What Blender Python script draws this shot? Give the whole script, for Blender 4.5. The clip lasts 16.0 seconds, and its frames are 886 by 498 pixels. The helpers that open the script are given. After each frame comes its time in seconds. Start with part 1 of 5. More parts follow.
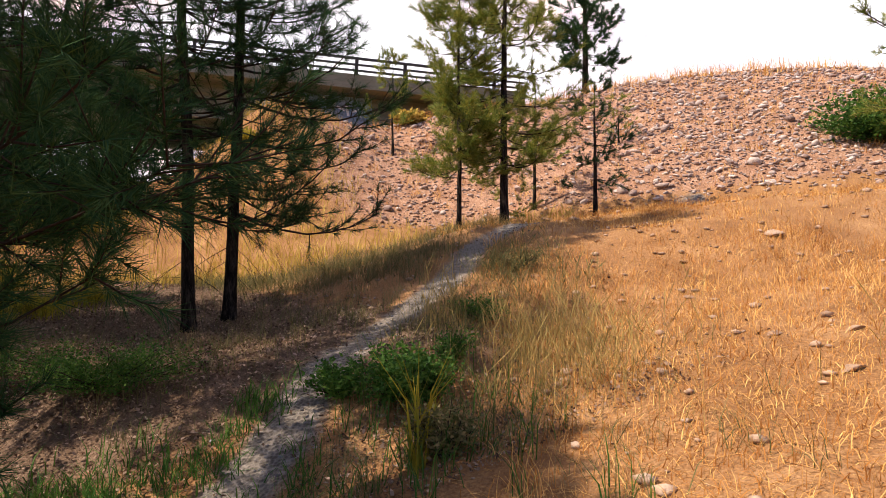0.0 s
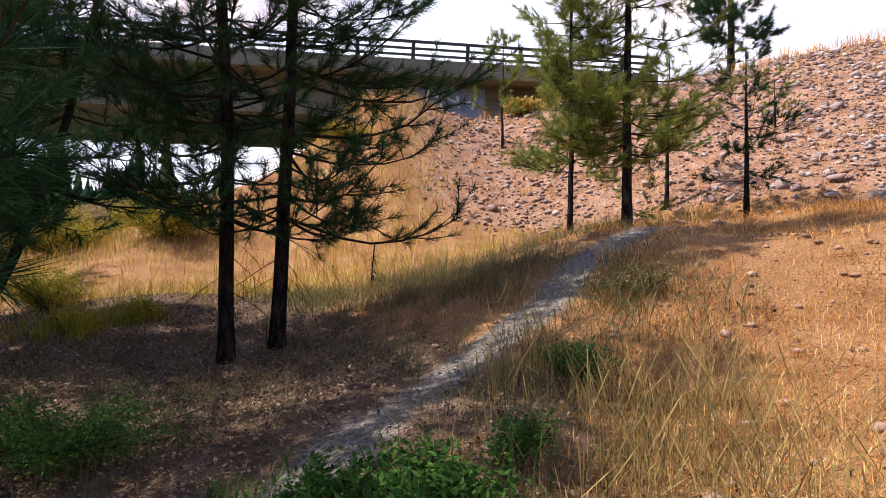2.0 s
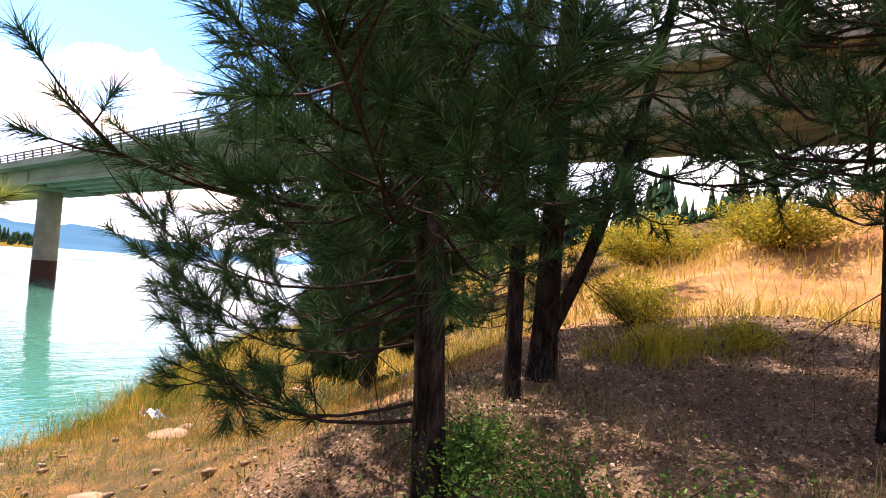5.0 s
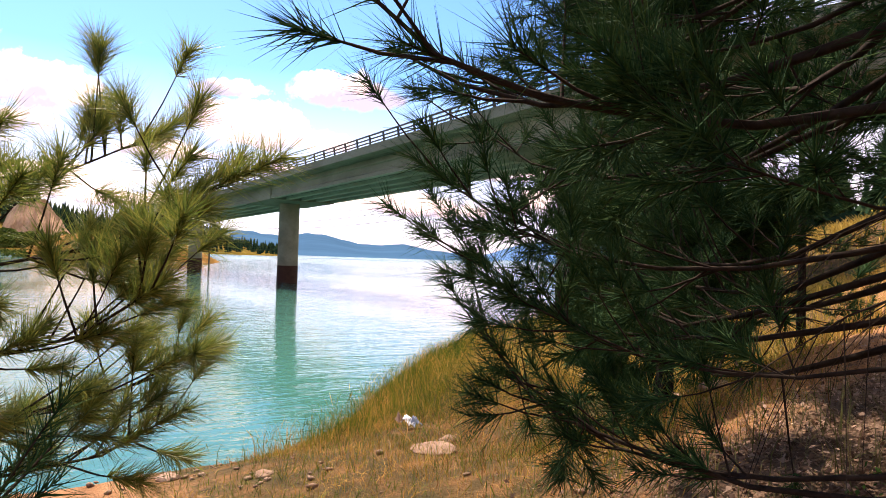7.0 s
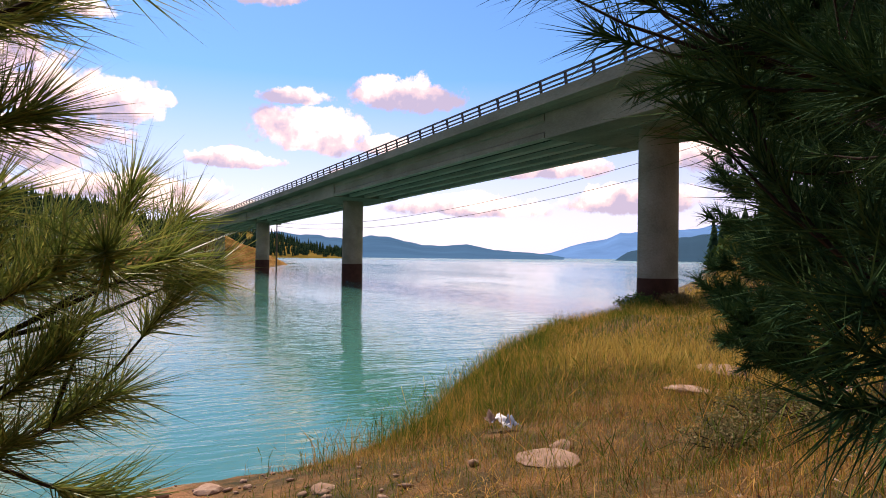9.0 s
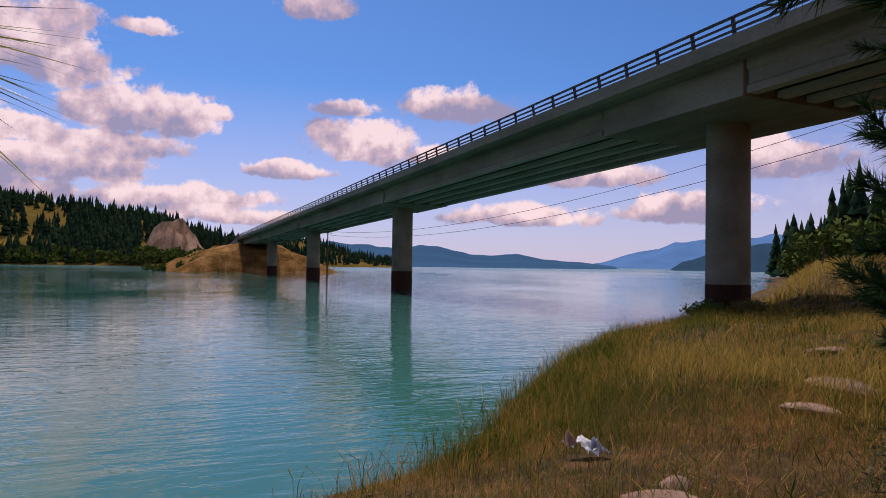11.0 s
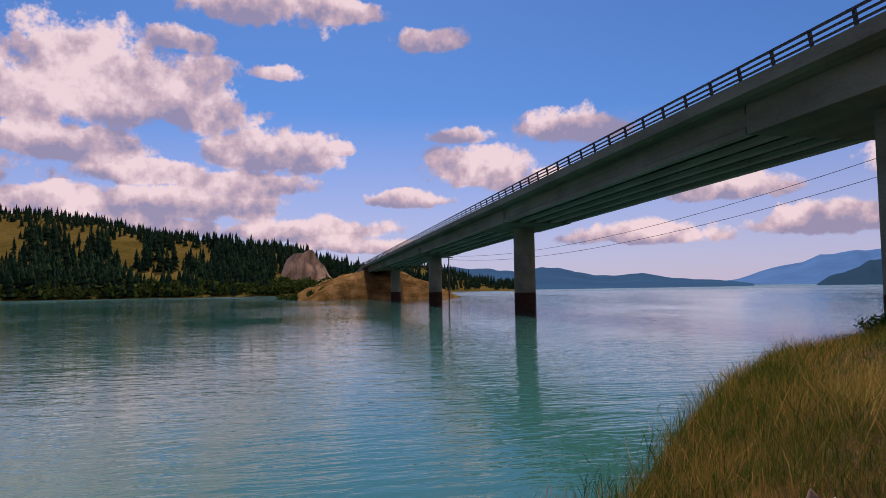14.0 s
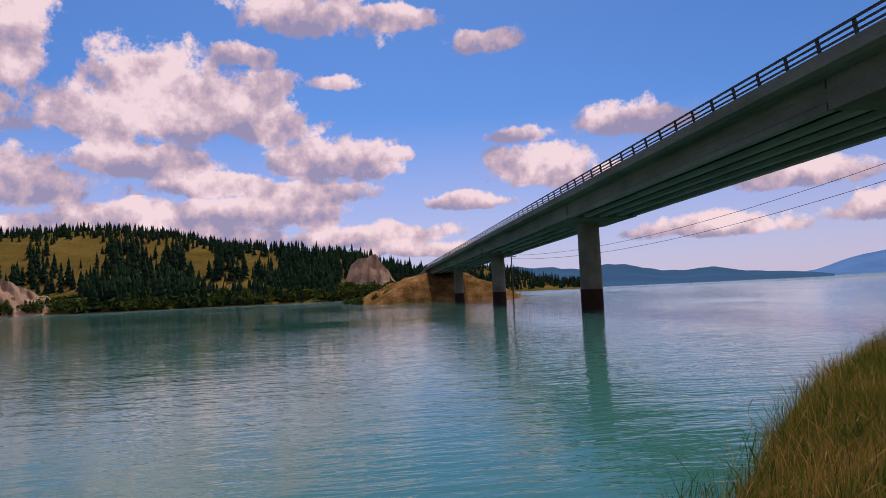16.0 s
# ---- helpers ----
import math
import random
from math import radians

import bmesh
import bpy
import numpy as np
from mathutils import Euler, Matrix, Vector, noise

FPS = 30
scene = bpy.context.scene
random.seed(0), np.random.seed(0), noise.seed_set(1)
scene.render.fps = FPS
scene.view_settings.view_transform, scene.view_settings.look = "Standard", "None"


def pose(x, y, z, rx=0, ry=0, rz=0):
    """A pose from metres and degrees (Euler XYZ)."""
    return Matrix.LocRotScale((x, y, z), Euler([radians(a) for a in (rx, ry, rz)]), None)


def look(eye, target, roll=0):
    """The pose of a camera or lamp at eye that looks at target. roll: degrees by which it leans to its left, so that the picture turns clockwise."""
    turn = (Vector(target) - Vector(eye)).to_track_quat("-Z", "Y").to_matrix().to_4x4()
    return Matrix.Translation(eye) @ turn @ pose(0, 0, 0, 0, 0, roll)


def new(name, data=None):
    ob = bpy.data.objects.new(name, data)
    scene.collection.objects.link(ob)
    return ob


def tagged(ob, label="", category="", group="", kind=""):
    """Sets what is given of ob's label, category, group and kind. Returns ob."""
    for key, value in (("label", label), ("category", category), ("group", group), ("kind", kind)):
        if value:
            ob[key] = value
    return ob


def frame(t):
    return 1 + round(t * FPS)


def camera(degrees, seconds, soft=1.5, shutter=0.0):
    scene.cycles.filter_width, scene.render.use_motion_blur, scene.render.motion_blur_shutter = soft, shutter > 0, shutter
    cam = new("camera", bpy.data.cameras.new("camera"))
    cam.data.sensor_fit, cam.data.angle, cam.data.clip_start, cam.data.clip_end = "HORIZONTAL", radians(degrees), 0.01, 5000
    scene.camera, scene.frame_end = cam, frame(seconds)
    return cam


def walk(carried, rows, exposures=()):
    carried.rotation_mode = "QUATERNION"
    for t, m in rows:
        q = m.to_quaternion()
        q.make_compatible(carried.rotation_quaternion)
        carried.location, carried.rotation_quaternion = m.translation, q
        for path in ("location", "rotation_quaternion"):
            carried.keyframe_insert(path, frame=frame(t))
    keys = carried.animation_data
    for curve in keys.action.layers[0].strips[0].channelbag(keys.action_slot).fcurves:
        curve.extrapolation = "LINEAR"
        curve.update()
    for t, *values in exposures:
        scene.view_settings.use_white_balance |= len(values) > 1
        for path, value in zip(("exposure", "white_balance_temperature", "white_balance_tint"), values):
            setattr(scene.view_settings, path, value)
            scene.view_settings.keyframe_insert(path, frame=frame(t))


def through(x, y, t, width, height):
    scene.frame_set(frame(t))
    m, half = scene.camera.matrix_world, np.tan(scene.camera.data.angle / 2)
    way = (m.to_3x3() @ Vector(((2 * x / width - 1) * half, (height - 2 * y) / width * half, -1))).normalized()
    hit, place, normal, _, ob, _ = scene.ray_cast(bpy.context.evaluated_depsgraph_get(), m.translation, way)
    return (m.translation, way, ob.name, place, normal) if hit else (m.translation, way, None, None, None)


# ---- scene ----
# ---------- camera and walk ----------
cam = camera(67.7, 16.0, soft=0.9)
# seconds, place, then yaw, pitch and roll
ROWS = [
    (0.0, 0.228, 0.893, 2.970, -20.74, 2.93, -0.28),
    (0.5, 0.632, 1.347, 3.049, -20.52, 2.85, -0.28),
    (1.0, 0.984, 1.752, 3.120, -19.48, 2.79, -0.42),
    (1.5, 1.204, 2.092, 3.230, -16.33, 2.70, -0.61),
    (2.0, 1.258, 2.670, 3.266, -9.74, 2.52, -1.14),
    (2.5, 1.296, 3.116, 3.272, -3.57, 2.55, -1.53),
    (3.0, 1.241, 3.568, 3.240, 4.62, 2.06, -2.20),
    (3.5, 1.194, 4.092, 3.185, 14.10, 2.40, -2.97),
    (4.0, 1.035, 4.566, 3.201, 23.48, 2.54, -3.71),
    (4.5, 0.792, 4.941, 3.170, 31.95, 2.68, -4.19),
    (5.0, 0.574, 5.159, 3.142, 39.23, 2.17, -4.27),
    (7.5, -1.366, 5.681, 2.923, 58.86, 0.68, -1.41),
    (8.0, -1.803, 5.870, 2.794, 60.02, 0.65, -1.17),
    (8.5, -2.207, 5.998, 2.684, 61.31, 0.66, -1.02),
    (9.0, -2.585, 6.193, 2.572, 62.44, 0.64, -0.74),
    (11.5, -4.062, 6.719, 2.313, 67.93, 1.71, -0.69),
    (12.0, -4.324, 6.772, 2.276, 69.14, 2.04, -0.29),
    (12.5, -4.564, 6.850, 2.234, 70.45, 2.51, 0.21),
    (13.0, -4.782, 6.893, 2.225, 73.16, 2.95, 0.43),
    (13.5, -5.001, 6.882, 2.185, 75.83, 3.29, 0.83),
    (14.0, -5.155, 6.935, 2.163, 77.18, 3.48, 0.91),
    (14.5, -5.301, 6.927, 2.122, 78.66, 3.62, 1.85),
    (15.0, -5.424, 6.995, 2.099, 81.07, 3.97, 2.51),
    (15.5, -5.606, 7.001, 2.072, 81.69, 4.02, 2.80),
    (16.0, -5.747, 7.045, 2.040, 82.68, 3.76, 2.65),
]
EXPOSURES = [(0.0, 0.86, 7000, 13), (1.5, 0.8, 6800, 13), (2.5, 1.05, 5500, 12), (3.0, 1.52, 5500, 15), (3.5, 1.78, 6000, 16), (4.2, 1.9, 6700, 15), (5.2, 1.85, 7300, 19), (7.5, 0.98, 7300, 20), (9.0, 0.5, 7000, 22), (11.5, -0.5, 6150, 26), (14.0, -0.55, 6150, 26), (16.0, -0.49, 6150, 26)]
walk(cam, [(t, pose(x, y, z, 90 + pitch, roll, yaw)) for t, x, y, z, yaw, pitch, roll in ROWS], EXPOSURES)

# ---------- world and sun ----------
SUN_FROM = Vector((-0.62, 0.02, 0.78)).normalized()


class Nodes:
    """A thin layer over a node tree, for short material code."""

    def __init__(self, tree):
        self.t = tree
        tree.nodes.clear()

    def add(self, kind):
        return self.t.nodes.new(kind)

    def link(self, a, b):
        self.t.links.new(a, b)

    def put(self, socket, value):
        if isinstance(value, bpy.types.NodeSocket):
            self.t.links.new(value, socket)
        else:
            socket.default_value = value

    def math(self, op, a, b=0.0, c=0.0, clamp=False):
        n = self.add("ShaderNodeMath")
        n.operation, n.use_clamp = op, clamp
        for s, v in zip(n.inputs, (a, b, c)):
            self.put(s, v)
        return n.outputs[0]

    def ramp(self, fac, stops, mode="LINEAR"):
        n = self.add("ShaderNodeValToRGB")
        n.color_ramp.interpolation = mode
        els = n.color_ramp.elements
        while len(els) < len(stops):
            els.new(0.5)
        for e, (p, c) in zip(els, stops):
            e.position, e.color = p, (*c, 1.0) if len(c) == 3 else c
        self.link(fac, n.inputs[0])
        return n.outputs[0]

    def noise(self, vec, scale, detail=4.0, rough=0.55, distort=0.0):
        n = self.add("ShaderNodeTexNoise")
        n.inputs["Scale"].default_value, n.inputs["Detail"].default_value = scale, detail
        n.inputs["Roughness"].default_value, n.inputs["Distortion"].default_value = rough, distort
        if vec is not None:
            self.link(vec, n.inputs["Vector"])
        return n.outputs["Fac"]

    def mix(self, fac, a, b, blend="MIX"):
        n = self.add("ShaderNodeMix")
        n.data_type, n.blend_type = "RGBA", blend
        self.put(n.inputs[0], fac)
        for s, v in ((n.inputs[6], a), (n.inputs[7], b)):
            self.put(s, (*v, 1.0) if isinstance(v, tuple) and len(v) == 3 else v)
        return n.outputs[2]

    def mapped(self, vec, scale=(1, 1, 1), rot=(0, 0, 0)):
        n = self.add("ShaderNodeMapping")
        n.inputs["Scale"].default_value, n.inputs["Rotation"].default_value = scale, rot
        self.link(vec, n.inputs["Vector"])
        return n.outputs[0]


# clouds: azimuth and elevation of the middle, half width and half height, in degrees
CLOUDS = [
    (105, 17.4, 11, 4.6), (116, 20.5, 4, 4.6), (97.4, 15.4, 5, 2.8), (93.5, 24, 7.5, 2.8), (86.5, 23.6, 5, 1.6), (77.6, 21.4, 3.6, 1.4), (91.7, 18.3, 2.2, 0.9),
    (92.3, 12.2, 5.2, 2.3), (107.8, 11.8, 7.5, 1.7), (115, 10.4, 5.5, 3.0), (97, 7.6, 6.5, 2.0), (89, 5.4, 8, 1.4),
    (108, 7.4, 7, 1.4), (86.1, 12.2, 1.3, 0.7), (73.5, 10.7, 4.6, 2.2), (75.1, 13.4, 2.4, 0.9), (64.8, 14, 4.2, 1.8),
    (80, 8, 4, 0.9), (53.5, 8, 5, 1.4), (60, 4.6, 7, 1.3), (111, 15.2, 6, 2.6), (101, 10.0, 4.5, 1.4), (94, 9.2, 5, 1.3), (83, 4.0, 7, 0.9), (102, 5.6, 8, 1.2), (114, 6.4, 6, 1.6),
    (70, 6.6, 3.5, 0.9), (68, 9.6, 3.0, 1.0), (47, 5.2, 6, 1.5), (40, 9.0, 5, 1.8), (99, 20.5, 3.0, 1.6),
]
world = bpy.data.worlds.new("sky")
scene.world = world
world.use_nodes = True
w = Nodes(world.node_tree)
sky = w.add("ShaderNodeTexSky")
sky.sky_type = "NISHITA"
sky.sun_disc = False
sky.sun_elevation = math.asin(SUN_FROM.z)
sky.sun_rotation = math.atan2(SUN_FROM.x, SUN_FROM.y)
sky.altitude, sky.air_density, sky.dust_density, sky.ozone_density = 700, 1.0, 0.6, 2.0
coord = w.add("ShaderNodeTexCoord").outputs["Generated"]
sep = w.add("ShaderNodeSeparateXYZ")
w.link(coord, sep.inputs[0])
az = w.math("MULTIPLY", w.math("ARCTAN2", w.math("MULTIPLY", sep.outputs[0], -1.0), sep.outputs[1]), 57.2958)
el = w.math("MULTIPLY", w.math("ARCSINE", sep.outputs[2]), 57.2958)
puff = w.noise(coord, 15.0, 10.0, 0.66)
puff2 = w.noise(coord, 4.0, 4.0, 0.5)
wob = w.math("MULTIPLY", w.math("SUBTRACT", puff, 0.5), 2.6)
cover, high, total = None, None, None
for caz, cel, hw, hh in CLOUDS:
    dx = w.math("DIVIDE", w.math("SUBTRACT", az, caz), hw)
    up = w.math("SUBTRACT", el, cel - 0.35 * hh)
    dy = w.math("DIVIDE", w.math("MAXIMUM", up, w.math("MULTIPLY", up, -1.7)), hh)
    r = w.math("SQRT", w.math("ADD", w.math("MULTIPLY", dx, dx), w.math("MULTIPLY", dy, dy)))
    body = w.math("SUBTRACT", 1.0, r)
    thick = w.math("MAXIMUM", w.math("ADD", body, 0.35), 0.0)
    rel = w.math("MULTIPLY", thick, w.math("DIVIDE", up, hh))
    cover = body if cover is None else w.math("MAXIMUM", cover, body)
    high = rel if high is None else w.math("ADD", high, rel)
    total = thick if total is None else w.math("ADD", total, thick)
crown = w.math("DIVIDE", high, w.math("ADD", total, 0.05))
dense = w.math("MULTIPLY", w.math("ADD", w.math("ADD", cover, wob), w.math("ADD", w.math("MULTIPLY", w.math("SUBTRACT", puff2, 0.5), 1.1), 0.12)), 3.8, clamp=True)
# scattered cloud everywhere else in the sky
rest = w.math("MULTIPLY", w.math("SUBTRACT", w.noise(w.mapped(coord, (1, 1, 2.4)), 3.2, 8.0, 0.6), 0.46), 5.0, clamp=True)
rest = w.math("MULTIPLY", rest, w.math("DIVIDE", w.math("SUBTRACT", w.math("ABSOLUTE", w.math("SUBTRACT", az, 82.0)), 41.0), 16.0, clamp=True))
dense = w.math("MAXIMUM", dense, rest)
toward = w.add("ShaderNodeMapping")
toward.inputs["Location"].default_value = (-0.012, 0.0, 0.026)
w.link(coord, toward.inputs["Vector"])
relief = w.math("MULTIPLY", w.math("SUBTRACT", w.noise(coord, 11.0, 8.0, 0.58), w.noise(toward.outputs[0], 11.0, 8.0, 0.58)), 1.9)
billow = w.math("ADD", w.math("ADD", relief, 0.56), w.math("MULTIPLY", w.math("MAXIMUM", w.math("MINIMUM", crown, 0.9), -0.8), 0.36))
lit = w.ramp(billow, [(0.40, (5.0, 4.5, 5.9)), (0.60, (9.2, 6.9, 6.9)), (0.82, (14.6, 11.6, 10.3))])
low = w.math("SUBTRACT", 1.0, w.math("DIVIDE", el, 15.0), clamp=True)
hazy = w.mix(w.math("MULTIPLY", low, 0.7), w.mix(1.0, sky.outputs[0], (0.60, 1.02, 1.42), "MULTIPLY"), (10.6, 8.2, 9.6))
# thin bright veil over the northern sky
north = w.math("MULTIPLY", w.math("DIVIDE", w.math("SUBTRACT", 36.0, az), 18.0, clamp=True), w.math("DIVIDE", w.math("ADD", az, 110.0), 25.0, clamp=True))
hazy = w.mix(w.math("MULTIPLY", north, 0.8), hazy, (10.5, 10.4, 10.8))
mixed = w.mix(w.math("MULTIPLY", dense, 0.92), hazy, lit)
bg = w.add("ShaderNodeBackground")
bg.inputs[1].default_value = 0.088
w.link(mixed, bg.inputs[0])
w.link(bg.outputs[0], w.add("ShaderNodeOutputWorld").inputs[0])

sun = new("sun", bpy.data.lights.new("sun", "SUN"))
sun.data.energy, sun.data.angle, sun.data.color = 5.0, radians(0.53), (1.0, 0.93, 0.82)
sun.matrix_world = look(SUN_FROM * 50, (0, 0, 0))


# ---------- materials ----------
def material(name):
    m = bpy.data.materials.new(name)
    m.use_nodes = True
    n = Nodes(m.node_tree)
    b = n.add("ShaderNodeBsdfPrincipled")
    n.link(b.outputs[0], n.add("ShaderNodeOutputMaterial").inputs[0])
    return m, n, b


def bump(n, b, height, strength=0.5, dist=0.02):
    k = n.add("ShaderNodeBump")
    k.inputs["Strength"].default_value, k.inputs["Distance"].default_value = strength, dist
    n.link(height, k.inputs["Height"])
    n.link(k.outputs[0], b.inputs["Normal"])


def surface(name, stops, scale=8.0, rough=0.8, fine=60.0, bumpy=0.4, dist=0.01, stretch=(1, 1, 1), stain=None, metal=0.0, by_object=0.0, by_piece=0.0, spec=0.1):
    """A surface with colour at two scales, bump, an optional stain colour and some change from piece to piece."""
    m, n, b = material(name)
    vec = n.mapped(n.add("ShaderNodeTexCoord").outputs["Object"], stretch)
    big, small = n.noise(vec, scale, 5.0), n.noise(vec, fine, 4.0, 0.65)
    fac = n.math("ADD", n.math("MULTIPLY", big, 0.6), n.math("MULTIPLY", small, 0.4))
    if by_object:
        rnd = n.add("ShaderNodeObjectInfo").outputs["Random"]
        fac = n.math("ADD", fac, n.math("MULTIPLY", n.math("SUBTRACT", rnd, 0.5), by_object))
    if by_piece:
        rnd = n.add("ShaderNodeNewGeometry").outputs["Random Per Island"]
        fac = n.math("ADD", fac, n.math("MULTIPLY", n.math("SUBTRACT", rnd, 0.5), by_piece))
    col = n.ramp(fac, stops)
    if stain:
        mask = n.math("MULTIPLY", n.math("SUBTRACT", n.noise(vec, scale * 0.35, 6.0, 0.65), 0.52), 6.0, clamp=True)
        col = n.mix(n.math("MULTIPLY", mask, 0.6), col, stain)
    n.link(col, b.inputs["Base Color"])
    b.inputs["Roughness"].default_value, b.inputs["Metallic"].default_value = rough, metal
    b.inputs["Specular IOR Level"].default_value = spec
    bump(n, b, fac, bumpy, dist)
    return m


def blades(name, stops, rough=0.6, through=0.35, spec=0.08, patch=0.5):
    """Leaves, needles and grass: one colour for each blade, with light coming through."""
    m, n, b = material(name)
    rnd = n.add("ShaderNodeNewGeometry").outputs["Random Per Island"]
    pos = n.add("ShaderNodeTexCoord").outputs["Object"]
    fac = n.math("ADD", n.math("MULTIPLY", rnd, 0.6), n.math("ADD", n.math("MULTIPLY", n.noise(pos, 0.9, 3.0), patch), 0.25 - 0.5 * patch))
    col = n.ramp(fac, stops)
    n.link(col, b.inputs["Base Color"])
    b.inputs["Roughness"].default_value, b.inputs["Specular IOR Level"].default_value = rough, spec
    if through:
        tr = n.add("ShaderNodeBsdfTranslucent")
        n.link(col, tr.inputs[0])
        mx = n.add("ShaderNodeMixShader")
        mx.inputs[0].default_value = through
        out = [k for k in n.t.nodes if k.type == "OUTPUT_MATERIAL"][0]
        n.link(b.outputs[0], mx.inputs[1])
        n.link(tr.outputs[0], mx.inputs[2])
        n.link(mx.outputs[0], out.inputs[0])
    return m


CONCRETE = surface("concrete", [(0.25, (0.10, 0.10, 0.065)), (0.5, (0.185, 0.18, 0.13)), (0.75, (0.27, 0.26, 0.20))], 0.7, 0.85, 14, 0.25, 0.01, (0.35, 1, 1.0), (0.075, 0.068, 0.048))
# darker concrete: the shade between the girders is put into its colour
CONCRETE_SHADED = surface("shaded_concrete", [(0.25, (0.035, 0.035, 0.024)), (0.5, (0.065, 0.065, 0.045)), (0.75, (0.11, 0.105, 0.08))], 0.7, 0.85, 14, 0.25, 0.01, (0.35, 1, 1.0))
# paler concrete: light thrown up by the water is put into its colour
CONCRETE_BOUNCE = surface("bounce_lit_concrete", [(0.25, (0.20, 0.20, 0.15)), (0.5, (0.32, 0.315, 0.25)), (0.75, (0.42, 0.41, 0.34))], 0.7, 0.85, 14, 0.25, 0.01, (0.35, 1, 1.0), (0.14, 0.13, 0.10))
CONCRETE_WET = surface("stained_concrete", [(0.3, (0.02, 0.011, 0.008)), (0.7, (0.065, 0.03, 0.019))], 2.0, 0.7, 18, 0.4, 0.01)
STEEL_RAIL = surface("galvanised_rail", [(0.3, (0.04, 0.04, 0.04)), (0.7, (0.085, 0.085, 0.085))], 3, 0.55, 40, 0.1, 0.002, metal=0.5)
BARK = surface("pine_bark", [(0.36, (0.004, 0.003, 0.003)), (0.5, (0.019, 0.015, 0.012)), (0.68, (0.075, 0.058, 0.047))], 16, 0.95, 60, 1.0, 0.05, (1, 1, 0.25), spec=0.03)
TWIG = surface("twig_bark", [(0.3, (0.014, 0.010, 0.008)), (0.7, (0.052, 0.038, 0.029))], 14, 0.9, 60, 0.5, 0.004, (1, 1, 1), spec=0.05)
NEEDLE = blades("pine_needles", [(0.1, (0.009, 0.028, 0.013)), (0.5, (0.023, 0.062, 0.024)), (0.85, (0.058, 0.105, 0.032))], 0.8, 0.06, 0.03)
# lighter yellow-green copy of the needles, with the sun on them in the colour
NEEDLE_SUNNY = blades("sunny_pine_needles", [(0.1, (0.055, 0.105, 0.018)), (0.5, (0.14, 0.185, 0.026)), (0.85, (0.32, 0.27, 0.045))], 0.55, 0.35, 0.25)
STRAW = blades("dry_grass", [(0.1, (0.13, 0.045, 0.013)), (0.42, (0.46, 0.19, 0.046)), (0.8, (0.80, 0.49, 0.18))], 0.7, 0.3, patch=0.9)
STALK = blades("tall_dry_stalks", [(0.1, (0.17, 0.12, 0.04)), (0.5, (0.31, 0.22, 0.075)), (0.85, (0.45, 0.31, 0.11))], 0.7, 0.3)
STRAW_OLD = blades("old_straw", [(0.1, (0.10, 0.04, 0.015)), (0.5, (0.24, 0.11, 0.035)), (0.85, (0.42, 0.24, 0.09))], 0.75, 0.2)
# brighter needle copy for the waterside pine: side sunlight painted into the colour
NEEDLE_LIT = blades("lit_pine_needles", [(0.1, (0.05, 0.09, 0.018)), (0.5, (0.14, 0.19, 0.035)), (0.85, (0.32, 0.30, 0.07))], 0.5, 0.4, 0.3)
BANK = blades("bank_grass", [(0.15, (0.016, 0.045, 0.004)), (0.5, (0.10, 0.155, 0.012)), (0.66, (0.29, 0.2, 0.026)), (0.85, (0.62, 0.34, 0.085))], 0.65, 0.25, patch=1.5)
FIELD = blades("field_grass", [(0.1, (0.25, 0.16, 0.03)), (0.5, (0.42, 0.28, 0.06)), (0.85, (0.52, 0.38, 0.09))], 0.7, 0.3)
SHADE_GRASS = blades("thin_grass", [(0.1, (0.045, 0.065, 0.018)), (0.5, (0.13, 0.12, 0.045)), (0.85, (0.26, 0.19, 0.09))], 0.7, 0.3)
LEAF = blades("shrub_leaves", [(0.1, (0.02, 0.06, 0.012)), (0.5, (0.045, 0.115, 0.02)), (0.85, (0.10, 0.17, 0.03))], 0.5, 0.35)
LEAF_YELLOW = blades("yellowing_leaves", [(0.1, (0.10, 0.12, 0.015)), (0.5, (0.25, 0.22, 0.025)), (0.85, (0.42, 0.30, 0.03))], 0.55, 0.4)
LEAF_DEAD = blades("fallen_leaves", [(0.1, (0.028, 0.017, 0.012)), (0.5, (0.135, 0.078, 0.05)), (0.85, (0.38, 0.26, 0.19))], 0.8, 0.1)
ROCK = surface("pale_rock", [(0.25, (0.13, 0.075, 0.06)), (0.5, (0.27, 0.185, 0.155)), (0.75, (0.46, 0.375, 0.33))], 5, 0.9, 40, 0.6, 0.02, by_object=0.35, by_piece=0.4)
ROCK_BANK = surface("bank_stone", [(0.3, (0.17, 0.10, 0.065)), (0.55, (0.31, 0.20, 0.135)), (0.75, (0.46, 0.34, 0.25))], 4, 0.9, 40, 0.6, 0.02, by_object=0.2)
TRAIL_STONE = surface("grey_trail_stone", [(0.25, (0.09, 0.08, 0.075)), (0.5, (0.17, 0.155, 0.15)), (0.75, (0.30, 0.275, 0.265))], 5, 0.9, 40, 0.6, 0.02, by_piece=0.5)
CONIFER = blades("far_conifers", [(0.1, (0.006, 0.016, 0.010)), (0.5, (0.013, 0.030, 0.016)), (0.9, (0.032, 0.048, 0.019))], 0.9, 0.0, 0.0)
BROADLEAF = blades("far_broadleaves", [(0.1, (0.025, 0.05, 0.012)), (0.5, (0.065, 0.095, 0.02)), (0.9, (0.14, 0.15, 0.035))], 0.8, 0.0, 0.0)
CLIFF = surface("bare_cliff", [(0.3, (0.14, 0.075, 0.04)), (0.5, (0.36, 0.22, 0.13)), (0.7, (0.54, 0.38, 0.26))], 0.12, 0.95, 1.1, 1.0, 0.8, (1, 1, 0.35))
